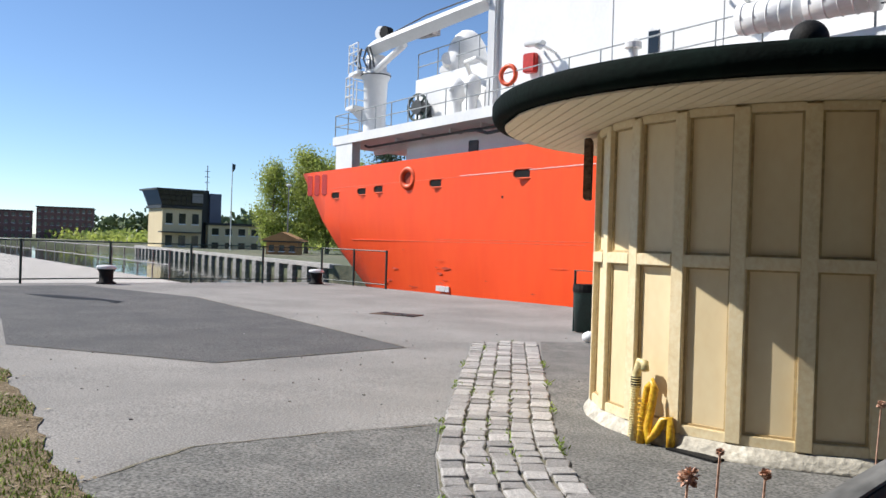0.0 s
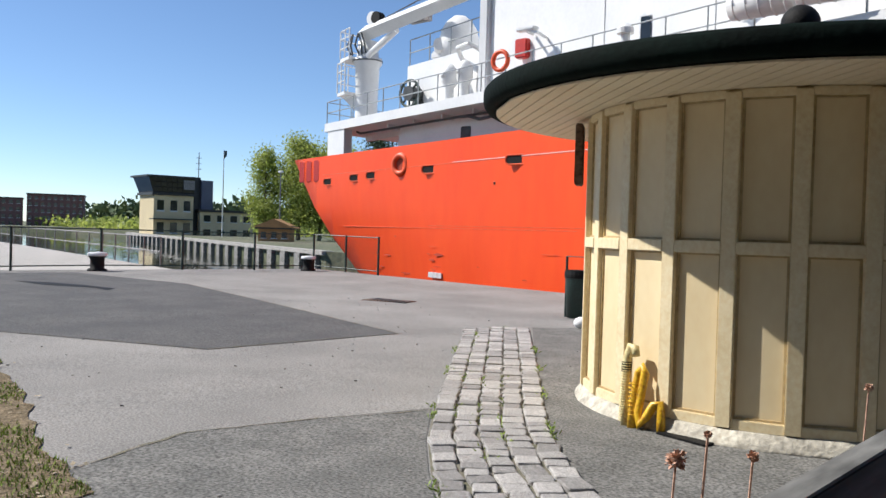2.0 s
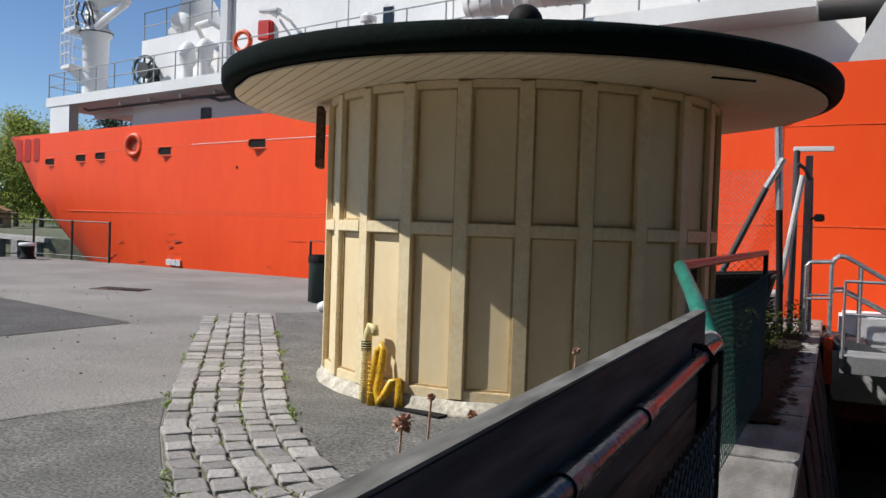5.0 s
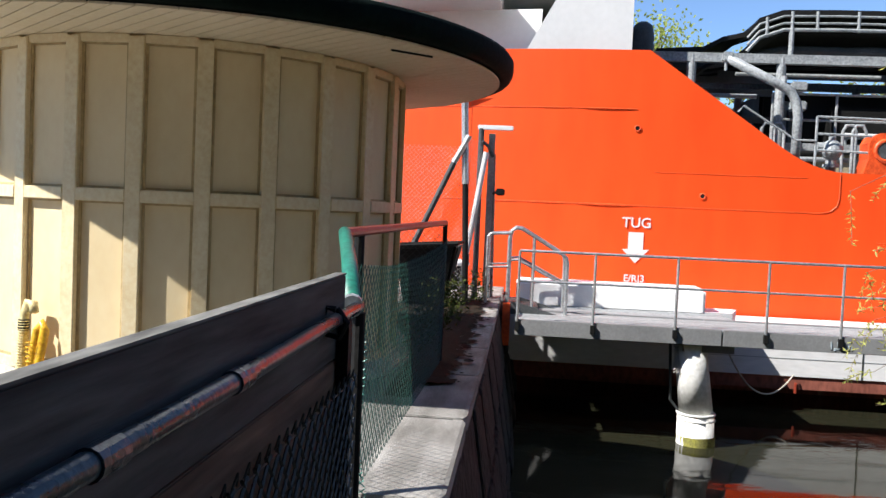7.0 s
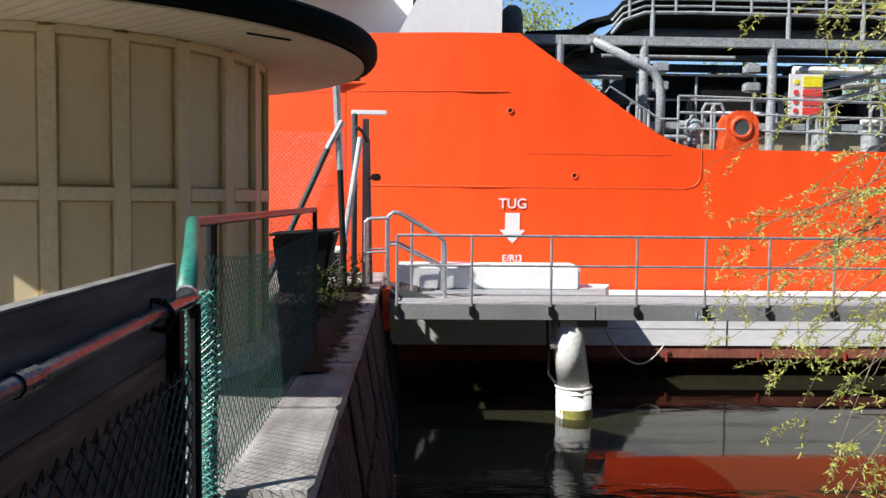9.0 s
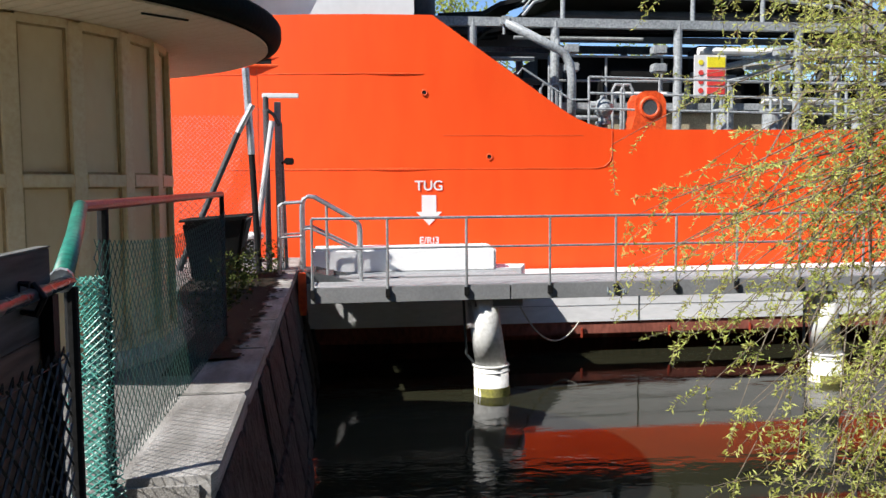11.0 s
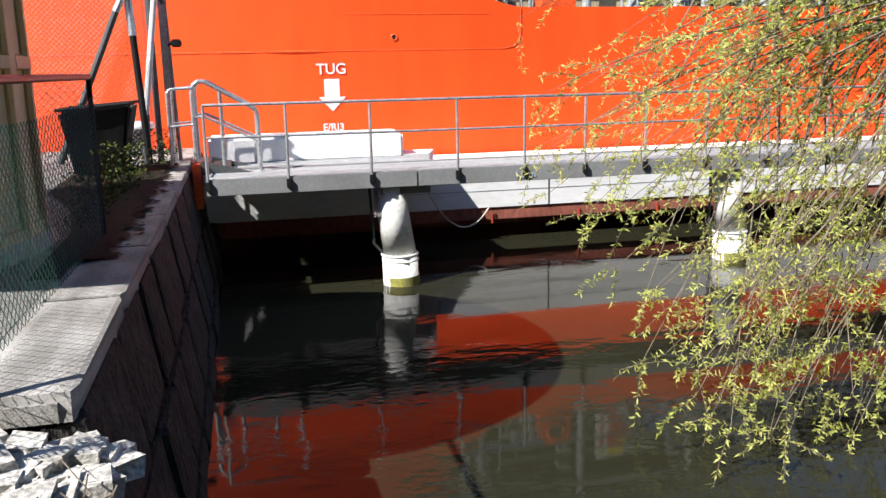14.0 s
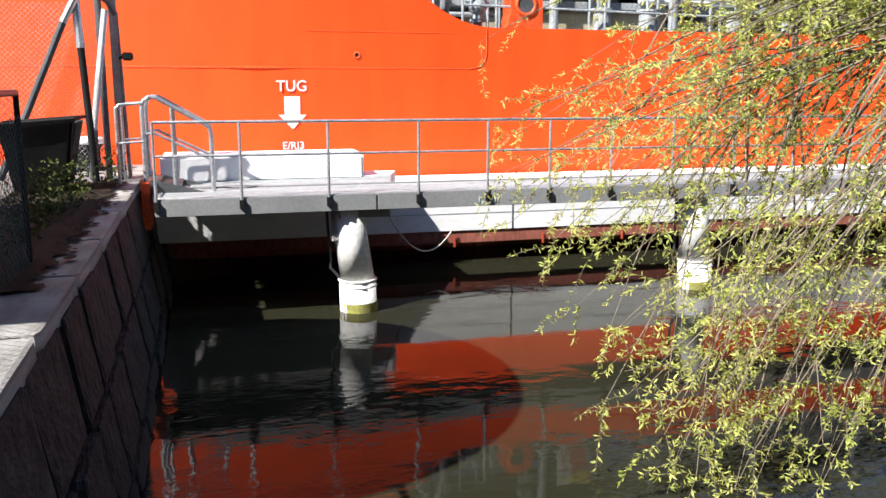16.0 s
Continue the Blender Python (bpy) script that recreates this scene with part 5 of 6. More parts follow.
part("gate_brace", bm, M["white_old"], tall, "leaning white gate brace")
bm = B()
rod(bm, (1.0, 15.85, 0.0), (1.05, 15.85, 0.75), 0.06, None, 10)
part("brace_foot", bm, M["grey_dark"], tall)
bm = B()
pipe(bm, [(1.24, 15.95, 2.7), (1.34, 16.0, 2.62), (1.42, 16.1, 2.45)], 0.03, 8)
part("hinge_strap", bm, M["grey_dark"], tall)
bm = B()
rod(bm, (1.5, 16.15, 0), (1.44, 16.15, 2.5), 0.03, None, 8)
part("cable_duct", bm, M["wire_grey"], tall)
bm = B()
weave(bm, lambda u, z: (u, 15.35, z), -3.2, 1.0, 0.1, 2.55, 0.075, 0.0022)
part("chain_link", bm, M["wire_grey"], tall)
bm = B()
weave(bm, lambda u, z: (1.0 + (u - 15.35) * 0.4, u, z), 15.35, 16.0, 0.1, 2.7, 0.075, 0.0022)
part("chain_link", bm, M["wire_grey"], tall)
bm = B()
box(bm, 1.5, 1.66, 15.95, 16.1, 1.78, 1.9, 0.02)
rod(bm, (1.45, 16.05, 1.8), (1.5, 16.05, 1.84), 0.02, None, 6)
part("flood_light", bm, M["black"], tall, "small black floodlight")
for x in (-1.1, -3.2):
    bm = B()
    rod(bm, (x, 15.35, 0), (x, 15.35, 2.6), 0.03, None, 8)
    part("post", bm, M["steel"], tall)

bin2 = thing("waste_container", (0.35, 14.6, 0), "dark tapered plastic waste container behind the fence", "bin")
bm = B()
lo = [(0.2, 14.25), (0.85, 14.25), (0.85, 14.8), (0.2, 14.8)]
hi = [(0.12, 13.95), (1.02, 13.95), (1.06, 14.75), (0.12, 14.75)]
va = [bm.verts.new((x, y, 0.0)) for x, y in lo]
vb = [bm.verts.new((x, y, 0.9 + 0.08 * (x > 0.5))) for x, y in hi]
bm.faces.new(va[::-1])
bm.faces.new(vb)
for i in range(4):
    bm.faces.new((va[i], va[(i + 1) % 4], vb[(i + 1) % 4], vb[i]))
bmesh.ops.bevel(bm, geom=list(bm.edges), offset=0.04, segments=2, affect="EDGES")
part("tub", bm, M["black"], bin2)
bm = B()
pipe(bm, [(0.1, 13.93, 0.92), (1.04, 13.93, 0.99), (1.08, 14.77, 0.99), (0.1, 14.77, 0.92), (0.1, 13.93, 0.92)], 0.022, 6)
part("rim", bm, M["black"], bin2)
for i in range(4):
    bm = B()
    pipe(bm, [(0.88, 14.3 + i * 0.14, 0.3), (1.05, 14.1 + i * 0.17, 0.95)], 0.02, 6)
    part("rib", bm, M["grey_dark"], bin2)


def mooring_bollard(x, y, s, label):
    z = G(x, y)
    b = thing("bollard", (x, y, z), label, "bollard", "mooring bollards on the quay")
    bm = B()
    lathe(bm, x, y, [(0, z), (0.24 * s, z), (0.24 * s, z + 0.04), (0.17 * s, z + 0.08), (0.17 * s, z + 0.3 * s), (0.23 * s, z + 0.38 * s), (0.0, z + 0.38 * s)], 24)
    part("stem", bm, M["black"], b, "", True)
    bm = B()
    lathe(bm, x, y, [(0.23 * s, z + 0.375 * s), (0.25 * s, z + 0.40 * s), (0.22 * s, z + 0.46 * s), (0.0, z + 0.48 * s)], 24)
    part("head", bm, M["white_old"], b, "white-painted bollard head", True)


mooring_bollard(-21.0, 12.3, 1.1, "black mooring bollard with a white head by the fence")
mooring_bollard(-19.6, 18.6, 1.0, "black mooring bollard with a white head at the quay corner")
mooring_bollard(0.72, 17.6, 1.2, "mooring bollard with a white head near the gate")

# litter bin behind the kiosk
bn = thing("litter_bin", (-6.55, 14.1, G(-6.55, 0)), "dark green litter bin on a post frame", "bin")
z = G(-6.55, 0)
bm = B()
lathe(bm, -6.55, 14.1, [(0.0, z + 0.02), (0.2, z + 0.02), (0.23, z + 0.75), (0.24, z + 0.8), (0.2, z + 0.8), (0.18, z + 0.2), (0, z + 0.2)], 20)
part("bucket", bm, M["bin_green"], bn, "", True)
bm = B()
lathe(bm, -6.55, 14.1, [(0.245, z + 0.72), (0.25, z + 0.78), (0.24, z + 0.86), (0.2, z + 0.84)], 20)
part("bag_rim", bm, M["black"], bn, "black bin bag folded over the rim")
bm = B()
pipe(bm, [(-6.8, 14.1, z), (-6.8, 14.1, z + 1.1), (-6.3, 14.1, z + 1.1), (-6.3, 14.1, z)], 0.025, 8)
part("frame", bm, M["bin_green"], bn)
bm = B()
ball(bm, (-5.6, 12.75, G(-5.6, 0) + 0.09), 0.13, 14, 0.75)
tagged(new("painted_stone", finish(bm, "painted_stone", M["white_old"], True)), "rounded white-painted stone on the asphalt", "stone")
bm = B()
box(bm, -11.1, -10.1, 13.1, 13.6, G(-10.6, 0), G(-10.6, 0) + 0.012, 0, 20)
man = tagged(new("manhole_grate", finish(bm, "manhole_grate", M["plank_brown"])), "rusty rectangular manhole cover", "manhole cover")
for k in range(9):
    bm = B()
    box(bm, -11.05 + k * 0.115, -11.0 + k * 0.115, 13.14, 13.56, G(-10.6, 0) + 0.012, G(-10.6, 0) + 0.02, 0, 20)
    part("bar", bm, M["grey_dark"], man)

# dark green mesh fence along the far side of the pavement
ff = thing("mesh_fence", (-20.5, 14, 0.17), "dark green steel mesh fence along the quay", "fence")
line = [(-21.6, 3.0), (-21.6, 5.5), (-21.6, 7.9), (-21.5, 10.2), (-21.6, 12.7), (-20.95, 14.9), (-20.4, 17.1), (-20.3, 19.4), (-18.7, 19.4), (-17.1, 19.3)]
for a, b in zip(line, line[1:]):
    za, zb = G(*a), G(*b)
    for h in (0.12, 1.15):
        bm = B()
        rod(bm, (*a, za + h), (*b, zb + h), 0.02, None, 6)
        part("rail", bm, M["bin_green"], ff)
    bm = B()
    L_ = math.dist(a, b)
    weave(bm, lambda u, zz: (a[0] + (b[0] - a[0]) * u / L_, a[1] + (b[1] - a[1]) * u / L_, za + zz), 0, L_, 0.12, 1.13, 0.09, 0.0018)
    part("mesh", bm, M["wire_green"], ff)
for a in line:
    bm = B()
    rod(bm, (*a, G(*a)), (*a, G(*a) + 1.18), 0.035, None, 8)
    part("post", bm, M["bin_green"], ff)
edge_rail = thing("edge_railing", (-40, 20.5, 0.13), "low grey railing along the pale quay edge", "railing")
railing(edge_rail, [(-22.2, 14.9, 0.17), (-29.1, 16.5, 0.17), (-39.4, 18.8, 0.17), (-55.8, 22.4, 0.17), (-65.5, 24.3, 0.17)], 0.95, (0.5, 0.95), 2.0, 0.022, M["wire_grey"], "rails")

# ---- far bank ----
before_bank = set(bpy.data.objects)


BANK_A, BANK_B = Vector((-51.4, 46.5, 0)), Vector((-157, 85.5, 0))
bank_turn = math.atan2(BANK_B.y - BANK_A.y, BANK_B.x - BANK_A.x)
bm = B()
for i in range(27):
    a, b = BANK_A.lerp(BANK_B, i / 27), BANK_A.lerp(BANK_B, (i + 0.99) / 27)
    n_ = Vector((math.sin(bank_turn), -math.cos(bank_turn), 0))
    n_ = n_ if n_.y < 0 else -n_
    prism(bm, [tuple((p + n_ * d)[:2]) for p, d in ((a, 0.35), (b, 0.35), (b, -0.7), (a, -0.7))], -0.62, -0.28)
solid("far_quay_edge", bm, M["pale"], "pale concrete edge of the far quay", "quay", "structure")
pier_bm = B()
box(pier_bm, -0.75, 0.75, -0.55, 0.4, -4, -0.63, 0.03)
pier_me = finish(pier_bm, "pier", M["coping"])
for i in range(27):
    p = BANK_A.lerp(BANK_B, (i + 0.5) / 27)
    ob = new("pier", pier_me)
    ob.matrix_basis = Matrix.Translation(p) @ Matrix.Rotation(bank_turn, 4, "Z")
    tagged(ob, "pale concrete quay pier standing in the water", "pier", "piers of the far quay")


def building(name, label, cx, cy, w, d, h, rz, material, floors, cols, base=-0.6, roof=M["facade_dark"], skip=0):
    e = thing(name, (cx, cy, base), label, "building")
    rot = Matrix.Translation((cx, cy, base)) @ Matrix.Rotation(radians(rz), 4, "Z")

    def put(nm, bm, m, parent, lab=""):
        me = finish(bm, nm, m)
        ob = new(nm, me)
        ob.parent = parent
        ob.rotation_euler = (0, 0, radians(rz)) if parent == e else (0, 0, 0)
        return tagged(ob, lab)

    bm = B()
    box(bm, -w / 2, w / 2, -d / 2, d / 2, 0, h)
    put("wall", bm, material, e)
    bm = B()
    box(bm, -w / 2 - 0.3, w / 2 + 0.3, -d / 2 - 0.3, d / 2 + 0.3, h, h + 0.35)
    put("roof", bm, roof, e)
    fh = h / floors
    ww = w / cols * 0.5
    for f in range(skip, floors):
        for c in range(cols):
            x = -w / 2 + w * (c + 0.5) / cols
            bm = B()
            box(bm, x - ww / 2, x + ww / 2, -d / 2 - 0.06, -d / 2 + 0.1, f * fh + fh * 0.32, f * fh + fh * 0.78)
            wd = put("window", bm, M["window"], e)
            bm = B()
            box(bm, x - ww / 2 - 0.08, x + ww / 2 + 0.08, -d / 2 - 0.12, -d / 2 + 0.1, f * fh + fh * 0.26, f * fh + fh * 0.32)
            put("sill", bm, M["white_old"], wd)
    return e, put


# control tower on the far bank
tx, ty = -107.5, 64.9
tower, tput = building("control_tower", "pale yellow lock control tower with dark glazed top", tx, ty, 5.6, 5.6, 6.1, 80, M["facade"], 2, 3)
bm = B()
lo = [(-2.9, -2.9), (2.8, -2.9), (2.8, 2.9), (-2.9, 2.9)]
hi = [(-3.7, -3.3), (2.8, -3.3), (2.8, 3.1), (-3.7, 3.1)]
va = [bm.verts.new((x, y, 6.45)) for x, y in lo]
vb = [bm.verts.new((x, y, 8.55)) for x, y in hi]
bm.faces.new(va[::-1])
bm.faces.new(vb)
for i in range(4):
    bm.faces.new((va[i], va[(i + 1) % 4], vb[(i + 1) % 4], vb[i]))
tput("control_room", bm, M["window"], tower, "dark glazed control room with sloping panes")
bm = B()
box(bm, -4.0, 3.1, -3.6, 3.4, 8.55, 8.8)
tput("top_roof", bm, M["facade_dark"], tower)
bm = B()
box(bm, 1.2, 2.75, -3.26, -3.1, 7.0, 8.3)
tput("wall_panel", bm, M["wire_grey"], tower, "pale grey cladding panel")
for i in range(7):
    bm = B()
    rod(bm, (-2.9 + 0.68 * i, -2.93, 6.45), (-3.7 + 0.8 * i, -3.33, 8.55), 0.05, None, 4)
    tput("mullion", bm, M["facade_dark"], tower)
for z in (6.5, 7.2, 7.9):
    bm = B()
    rod(bm, (-2.92 - 0.38 * (z - 6.45), -2.95 - 0.19 * (z - 6.45), z), (2.8, -2.95 - 0.19 * (z - 6.45), z), 0.05, None, 4)
    tput("mullion", bm, M["facade_dark"], tower)
for x0, x1, y0, z1, m_ in ((2.85, 4.2, -1.8, 8.9, "facade_dark"), (4.2, 5.9, -2.2, 8.5, "slate")):
    bm = B()
    box(bm, x0, x1, y0, 2.5, 0, z1)
    tput("stair_tower", bm, M[m_], tower, "dark clad stair tower")
bm = B()
box(bm, -3.4, 2.4, -4.1, -2.85, 2.75, 2.9)
tput("balcony", bm, M["facade_dark"], tower)
bm = B()
rod(bm, (4.6, 0, 8.5), (4.6, 0, 12.6), 0.07, None, 6)
for z in (10.2, 11.0, 11.8):
    rod(bm, (4.2, 0, z), (5.0, 0, z), 0.04, None, 4)
tput("antenna", bm, M["wire_grey"], tower)
wing, _ = building("tower_wing", "low pale yellow annex with a dark flat roof", -105.2, 72.4, 7.6, 6, 4.0, 72, M["facade"], 2, 4)
building("apartment_block", "brick-red apartment block far across the water", -302, 135.8, 18, 14, 11.5, 62, M["brick"], 5, 9, -1)
building("apartment_block", "low brick-red apartment block far across the water", -309, 116.0, 20, 12, 9.8, 66, M["brick"], 4, 9, -1)
hut, hput = building("timber_hut", "small orange timber hut with pitched roof", -69.4, 55.2, 3.2, 2.4, 1.35, 40, M["timber"], 1, 3, 0.0)
bm = B()
side_prism(bm, [(-2.2, 1.5), (2.2, 1.5), (0, 2.4)], -1.6, 1.6)
hput("gable_roof", bm, M["timber"], hut)
pole = thing("flagpole", (-89.8, 62.3, -0.2), "tall white flagpole with a small dark flag", "flagpole")
bm = B()
rod(bm, (-89.8, 62.3, -0.2), (-89.8, 62.3, 11.0), 0.09, 0.05, 8)
part("pole", bm, M["white"], pole)
bm = B()
for i in range(4):
    box(bm, -89.75 + 0.02 * i, -89.68 + 0.02 * i, 62.3 + 0.08 * i, 62.38 + 0.08 * i, 9.9 + 0.12 * i, 10.9)
part("flag", bm, M["blue_pipe"], pole)
lamp = thing("street_lamp", (-70, 56, 0), "slim grey street lamp", "street lamp")
bm = B()
rod(bm, (-70, 56, 0), (-70, 56, 7.2), 0.06, None, 8)
part("pole", bm, M["wire_grey"], lamp)
bm = B()
ball(bm, (-70, 56, 7.3), 0.3, 12, 0.5)
part("head", bm, M["white_old"], lamp)


# ---- trees ----
def leaf_quad(bm, p, d, up, ln, w):
    s = d.cross(up)
    if s.length < 1e-4:
        s = Vector((1, 0, 0))
    s = s.normalized() * w / 2
    m_ = p + d * ln * 0.5
    bm.faces.new([bm.verts.new(q) for q in (p, m_ + s, p + d * ln, m_ - s)])


def tree(x, y, z0, h, r, seed, leaf="leaf_tree", n=4200, size=0.40, label="", droop=0.6, low=0.25):
    rn = random.Random(seed)
    t = thing("tree", (x, y, z0), label, "tree", "trees on the far bank")
    bm = B()
    rod(bm, (x, y, z0), (x + rn.uniform(-0.3, 0.3), y, z0 + h * 0.9), h * 0.022, 0.04, 8)
    clumps = []
    for i in range(30):
        f = low + (0.95 - low) * (i + rn.random()) / 30
        a = rn.uniform(0, 6.28)
        rad = r * math.sin(math.pi * min(1, max(0.05, (f - low) / (1 - low) * 0.85 + 0.15))) * rn.uniform(0.35, 1.0)
        c = Vector((x + rad * math.cos(a), y + rad * math.sin(a), z0 + h * f))
        rod(bm, (x, y, z0 + h * (f - 0.12)), c, h * 0.006, 0.02, 5)
        clumps.append(c)
    part("trunk", bm, M["bark"], t)
    bm = B()
    for i in range(n):
        c = rn.choice(clumps)
        s = r * 0.3
        p = c + Vector((rn.gauss(0, s), rn.gauss(0, s), rn.gauss(-droop * s, s * 0.9)))
        d = Vector((rn.uniform(-1, 1), rn.uniform(-1, 1), rn.uniform(-1.2, 0.4))).normalized()
        leaf_quad(bm, p, d, Vector((rn.uniform(-1, 1), rn.uniform(-1, 1), rn.uniform(-1, 1))), size * rn.uniform(0.6, 1.3), size * 0.55)
    part("crown", bm, M[leaf], t, "fresh yellow-green spring crown" if leaf == "leaf_tree" else "dark conifer crown")


tree(-77.5, 64.5, -0.1, 12.8, 2.4, 1, n=13000, size=0.3, label="tall birch in fresh spring leaf beside the lock")
tree(-80.6, 62, -0.1, 11.2, 2.0, 14, n=10000, size=0.28, label="slender birch in fresh spring leaf near the lamp")
tree(-75.5, 66, -0.1, 11.5, 3.4, 2, n=13000, size=0.3, label="broad birch in fresh spring leaf behind the ship")
tree(-73, 66.5, -0.1, 11.5, 3.6, 3, n=13000, size=0.3, label="rounded birch in fresh spring leaf behind the ship")
tree(-72, 72, -0.1, 13.5, 2.6, 4, "leaf_dark", label="dark pine behind the stern", droop=0.1)
tree(-40, 70, -0.1, 13, 4.5, 5, label="spring-green tree behind the ship")
tree(12, 72, -0.1, 19, 4.5, 6, label="tall weeping birch behind the ship")
tree(20, 76, -0.1, 17, 4.8, 7, label="bare-topped birch with sparse spring leaf", n=1500)
tree(30, 72, -0.1, 18, 5, 8, label="tall birch with sparse spring leaf", n=1800)
tree(42, 76, -0.1, 15, 5, 9, label="birch behind the ship bow")
tree(6, 62, -0.1, 11, 4.5, 10, label="low green tree behind the cargo deck")
tree(18, 60, -0.1, 10, 4.5, 11, label="low bushy tree behind the cargo deck")
# the far bank is laid out round the quay at a smaller scale and set back to its true distance
spread = Matrix.Translation((1.8, 1.03, 1.53)) @ Matrix.Scale(1.3, 4) @ Matrix.Translation((-1.8, -1.03, -1.53))
for ob in set(bpy.data.objects) - before_bank:
    if ob.parent is None and not ob.name.startswith(("apartment", "pier", "far_quay")):
        ob.matrix_basis = spread @ ob.matrix_basis
rn = random.Random(5)
bm = B()
for i in range(7000):
    a = rn.random()
    x = -420 + 330 * a + rn.uniform(-6, 6)
    y = 190 + 60 * a + rn.uniform(0, 25)
    hh = 10 + 5 * noise.noise((x * 0.05, 0, 0))
    p = Vector((x, y, rn.uniform(0, 1) ** 0.7 * hh))
    d = Vector((rn.uniform(-1, 1), rn.uniform(-1, 1), rn.uniform(-1, 1))).normalized()
    leaf_quad(bm, p, d, Vector((rn.uniform(-1, 1), rn.uniform(-1, 1), 0.3)), 3.4, 2.2)
solid("far_woods", bm, M["woods"], "distant woods along the far shore", "woods", "stuff")
bm = B()
for i in range(2600):
    x = rn.uniform(-300, -140)
    y = 118 + (x + 220) * -0.12 + rn.uniform(0, 30)
    p = Vector((x, y, rn.uniform(0, 1) ** 1.3 * (2.6 + 2 * noise.noise((x * 0.06, 1, 0)))))
    d = Vector((rn.uniform(-1, 1), rn.uniform(-1, 1), rn.uniform(-1, 1))).normalized()
    leaf_quad(bm, p, d, Vector((rn.uniform(-1, 1), rn.uniform(-1, 1), 0.3)), 1.6, 1.1)
solid("far_bushes", bm, M["leaf_tree"], "spring-green bushes on the far shore", "bushes", "stuff")

# ---- willow over the basin ----
willow = thing("willow_tree", (12.6, 8.8, -0.4), "willow in catkin with drooping branches over the water", "tree")
rw = random.Random(21)
bm = B()
rod(bm, (12.6, 8.8, -0.5), (12.2, 8.9, 3.6), 0.32, 0.2, 12)
part("trunk", bm, M["bark"], willow, "", True)
wood, leaves = B(), B()
limbs = []
for i in range(9):
    s = Vector((12.3, 8.9, rw.uniform(1.0, 3.6)))
    e = Vector((rw.uniform(8.6, 10.2), rw.uniform(7.4, 11.2), rw.uniform(0.4, 5.2)))
    limbs.append((s, e))
    rod(wood, s, e, 0.09, 0.035, 6)
for i in range(138):
    s, e = rw.choice(limbs)
    p = s.lerp(e, rw.uniform(0.55, 1.0))
    zt = rw.uniform(-1.8, 3.9) if i % 3 else rw.uniform(-1.8, 0.3)
    tipx = 5.15 + 0.22 * abs(zt - 0.8) + abs(rw.gauss(0, 1.35)) + (0.7 if 1.9 < zt < 2.9 else 0) + (0.3 if zt < 0 else 0)
    q = Vector((tipx, rw.uniform(7.6, 10.8) if zt > -0.4 else rw.uniform(7.2, 8.8), zt))
    if i >= 130:
        q = Vector((rw.uniform(6.0, 8.6), rw.uniform(6.0, 8.0), rw.uniform(-1.7, -0.1)))
        q.x = max(q.x, 5.8 + 0.75 * (q.y - 6) + 0.3 * abs(q.z + 0.6))
    mid = p.lerp(q, 0.5) + Vector((0, rw.uniform(-0.3, 0.3), rw.uniform(0.25, 0.7)))
    prev = p
    n = 9
    for k in range(1, n + 1):
        u = k / n
        c = (1 - u) ** 2 * p + 2 * u * (1 - u) * mid + u * u * q
        rod(wood, prev, c, 0.016 * (1.1 - u) + 0.003, 0.016 * (1.1 - u - 1 / n) + 0.003, 5, False)
        if u > 0.2:
            for t_ in range(rw.choice((1, 2, 2))):
                d = Vector((rw.uniform(-0.9, 0.35), rw.uniform(-0.7, 0.7), rw.uniform(-0.9, 0.35))).normalized()
                ln_ = rw.uniform(0.25, 0.65)
                a = c
                for w_ in range(4):
                    d2 = (d + Vector((0, 0, -0.18 * w_))).normalized()
                    b_ = a + d2 * ln_ / 4
                    rod(wood, a, b_, 0.0026, 0.002, 4, False)
                    for l_ in range(rw.choice((7, 8, 9))):
                        pp = a.lerp(b_, rw.random())
                        dl = (d2 * 0.5 + Vector((rw.uniform(-1, 1), rw.uniform(-1, 1), rw.uniform(-0.8, 0.8)))).normalized()
                        leaf_quad(leaves, pp, dl, Vector((rw.uniform(-1, 1), rw.uniform(-1, 1), rw.uniform(-0.2, 1))), rw.uniform(0.035, 0.08), rw.uniform(0.009, 0.02))
                    a = b_
        prev = c
part("twig_work", wood, M["bark"], willow, "thin arching twigs")
part("crown", leaves, M["leaf"], willow, "small yellow-green leaves and catkins")


# ---- small growth ----
for i, (x, y, z0, h) in enumerate(((0.75, 3.2, 0, 0.92), (0.83, 3.22, 0, 1.0), (0.9, 3.36, 0, 0.93), (0.86, 4.6, 0, 0.97))):
    st = thing("dry_flower", (x, y, z0), "dried brown flower head on a thin stalk by the fence", "plant", "dried flowers by the fence")
    bm = B()
    pipe(bm, [(x - 0.05, y - 0.02, z0), (x - 0.03, y, z0 + h * 0.5), (x - 0.01, y + 0.02, z0 + h)], 0.0035, 5)
    part("stalk", bm, M["dry"], st)
    bm = B()
    for k in range(150):
        d = Vector((rw.uniform(-1, 1), rw.uniform(-1, 1), rw.uniform(-0.7, 1))).normalized()
        leaf_quad(bm, Vector((x - 0.01, y + 0.02, z0 + h)) + d * (0.016, 0.004, 0.008, 0.008)[i], Vector((rw.uniform(-1, 1), rw.uniform(-1, 1), rw.uniform(-1, 1))).normalized(), Vector((rw.uniform(-1, 1), rw.uniform(-1, 1), 1)), (0.022, 0.010, 0.013, 0.014)[i], 0.012)
    part("flower_head", bm, M["dry"], st)
# weeds by the coping; their dark leaf colour includes the shade
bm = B()
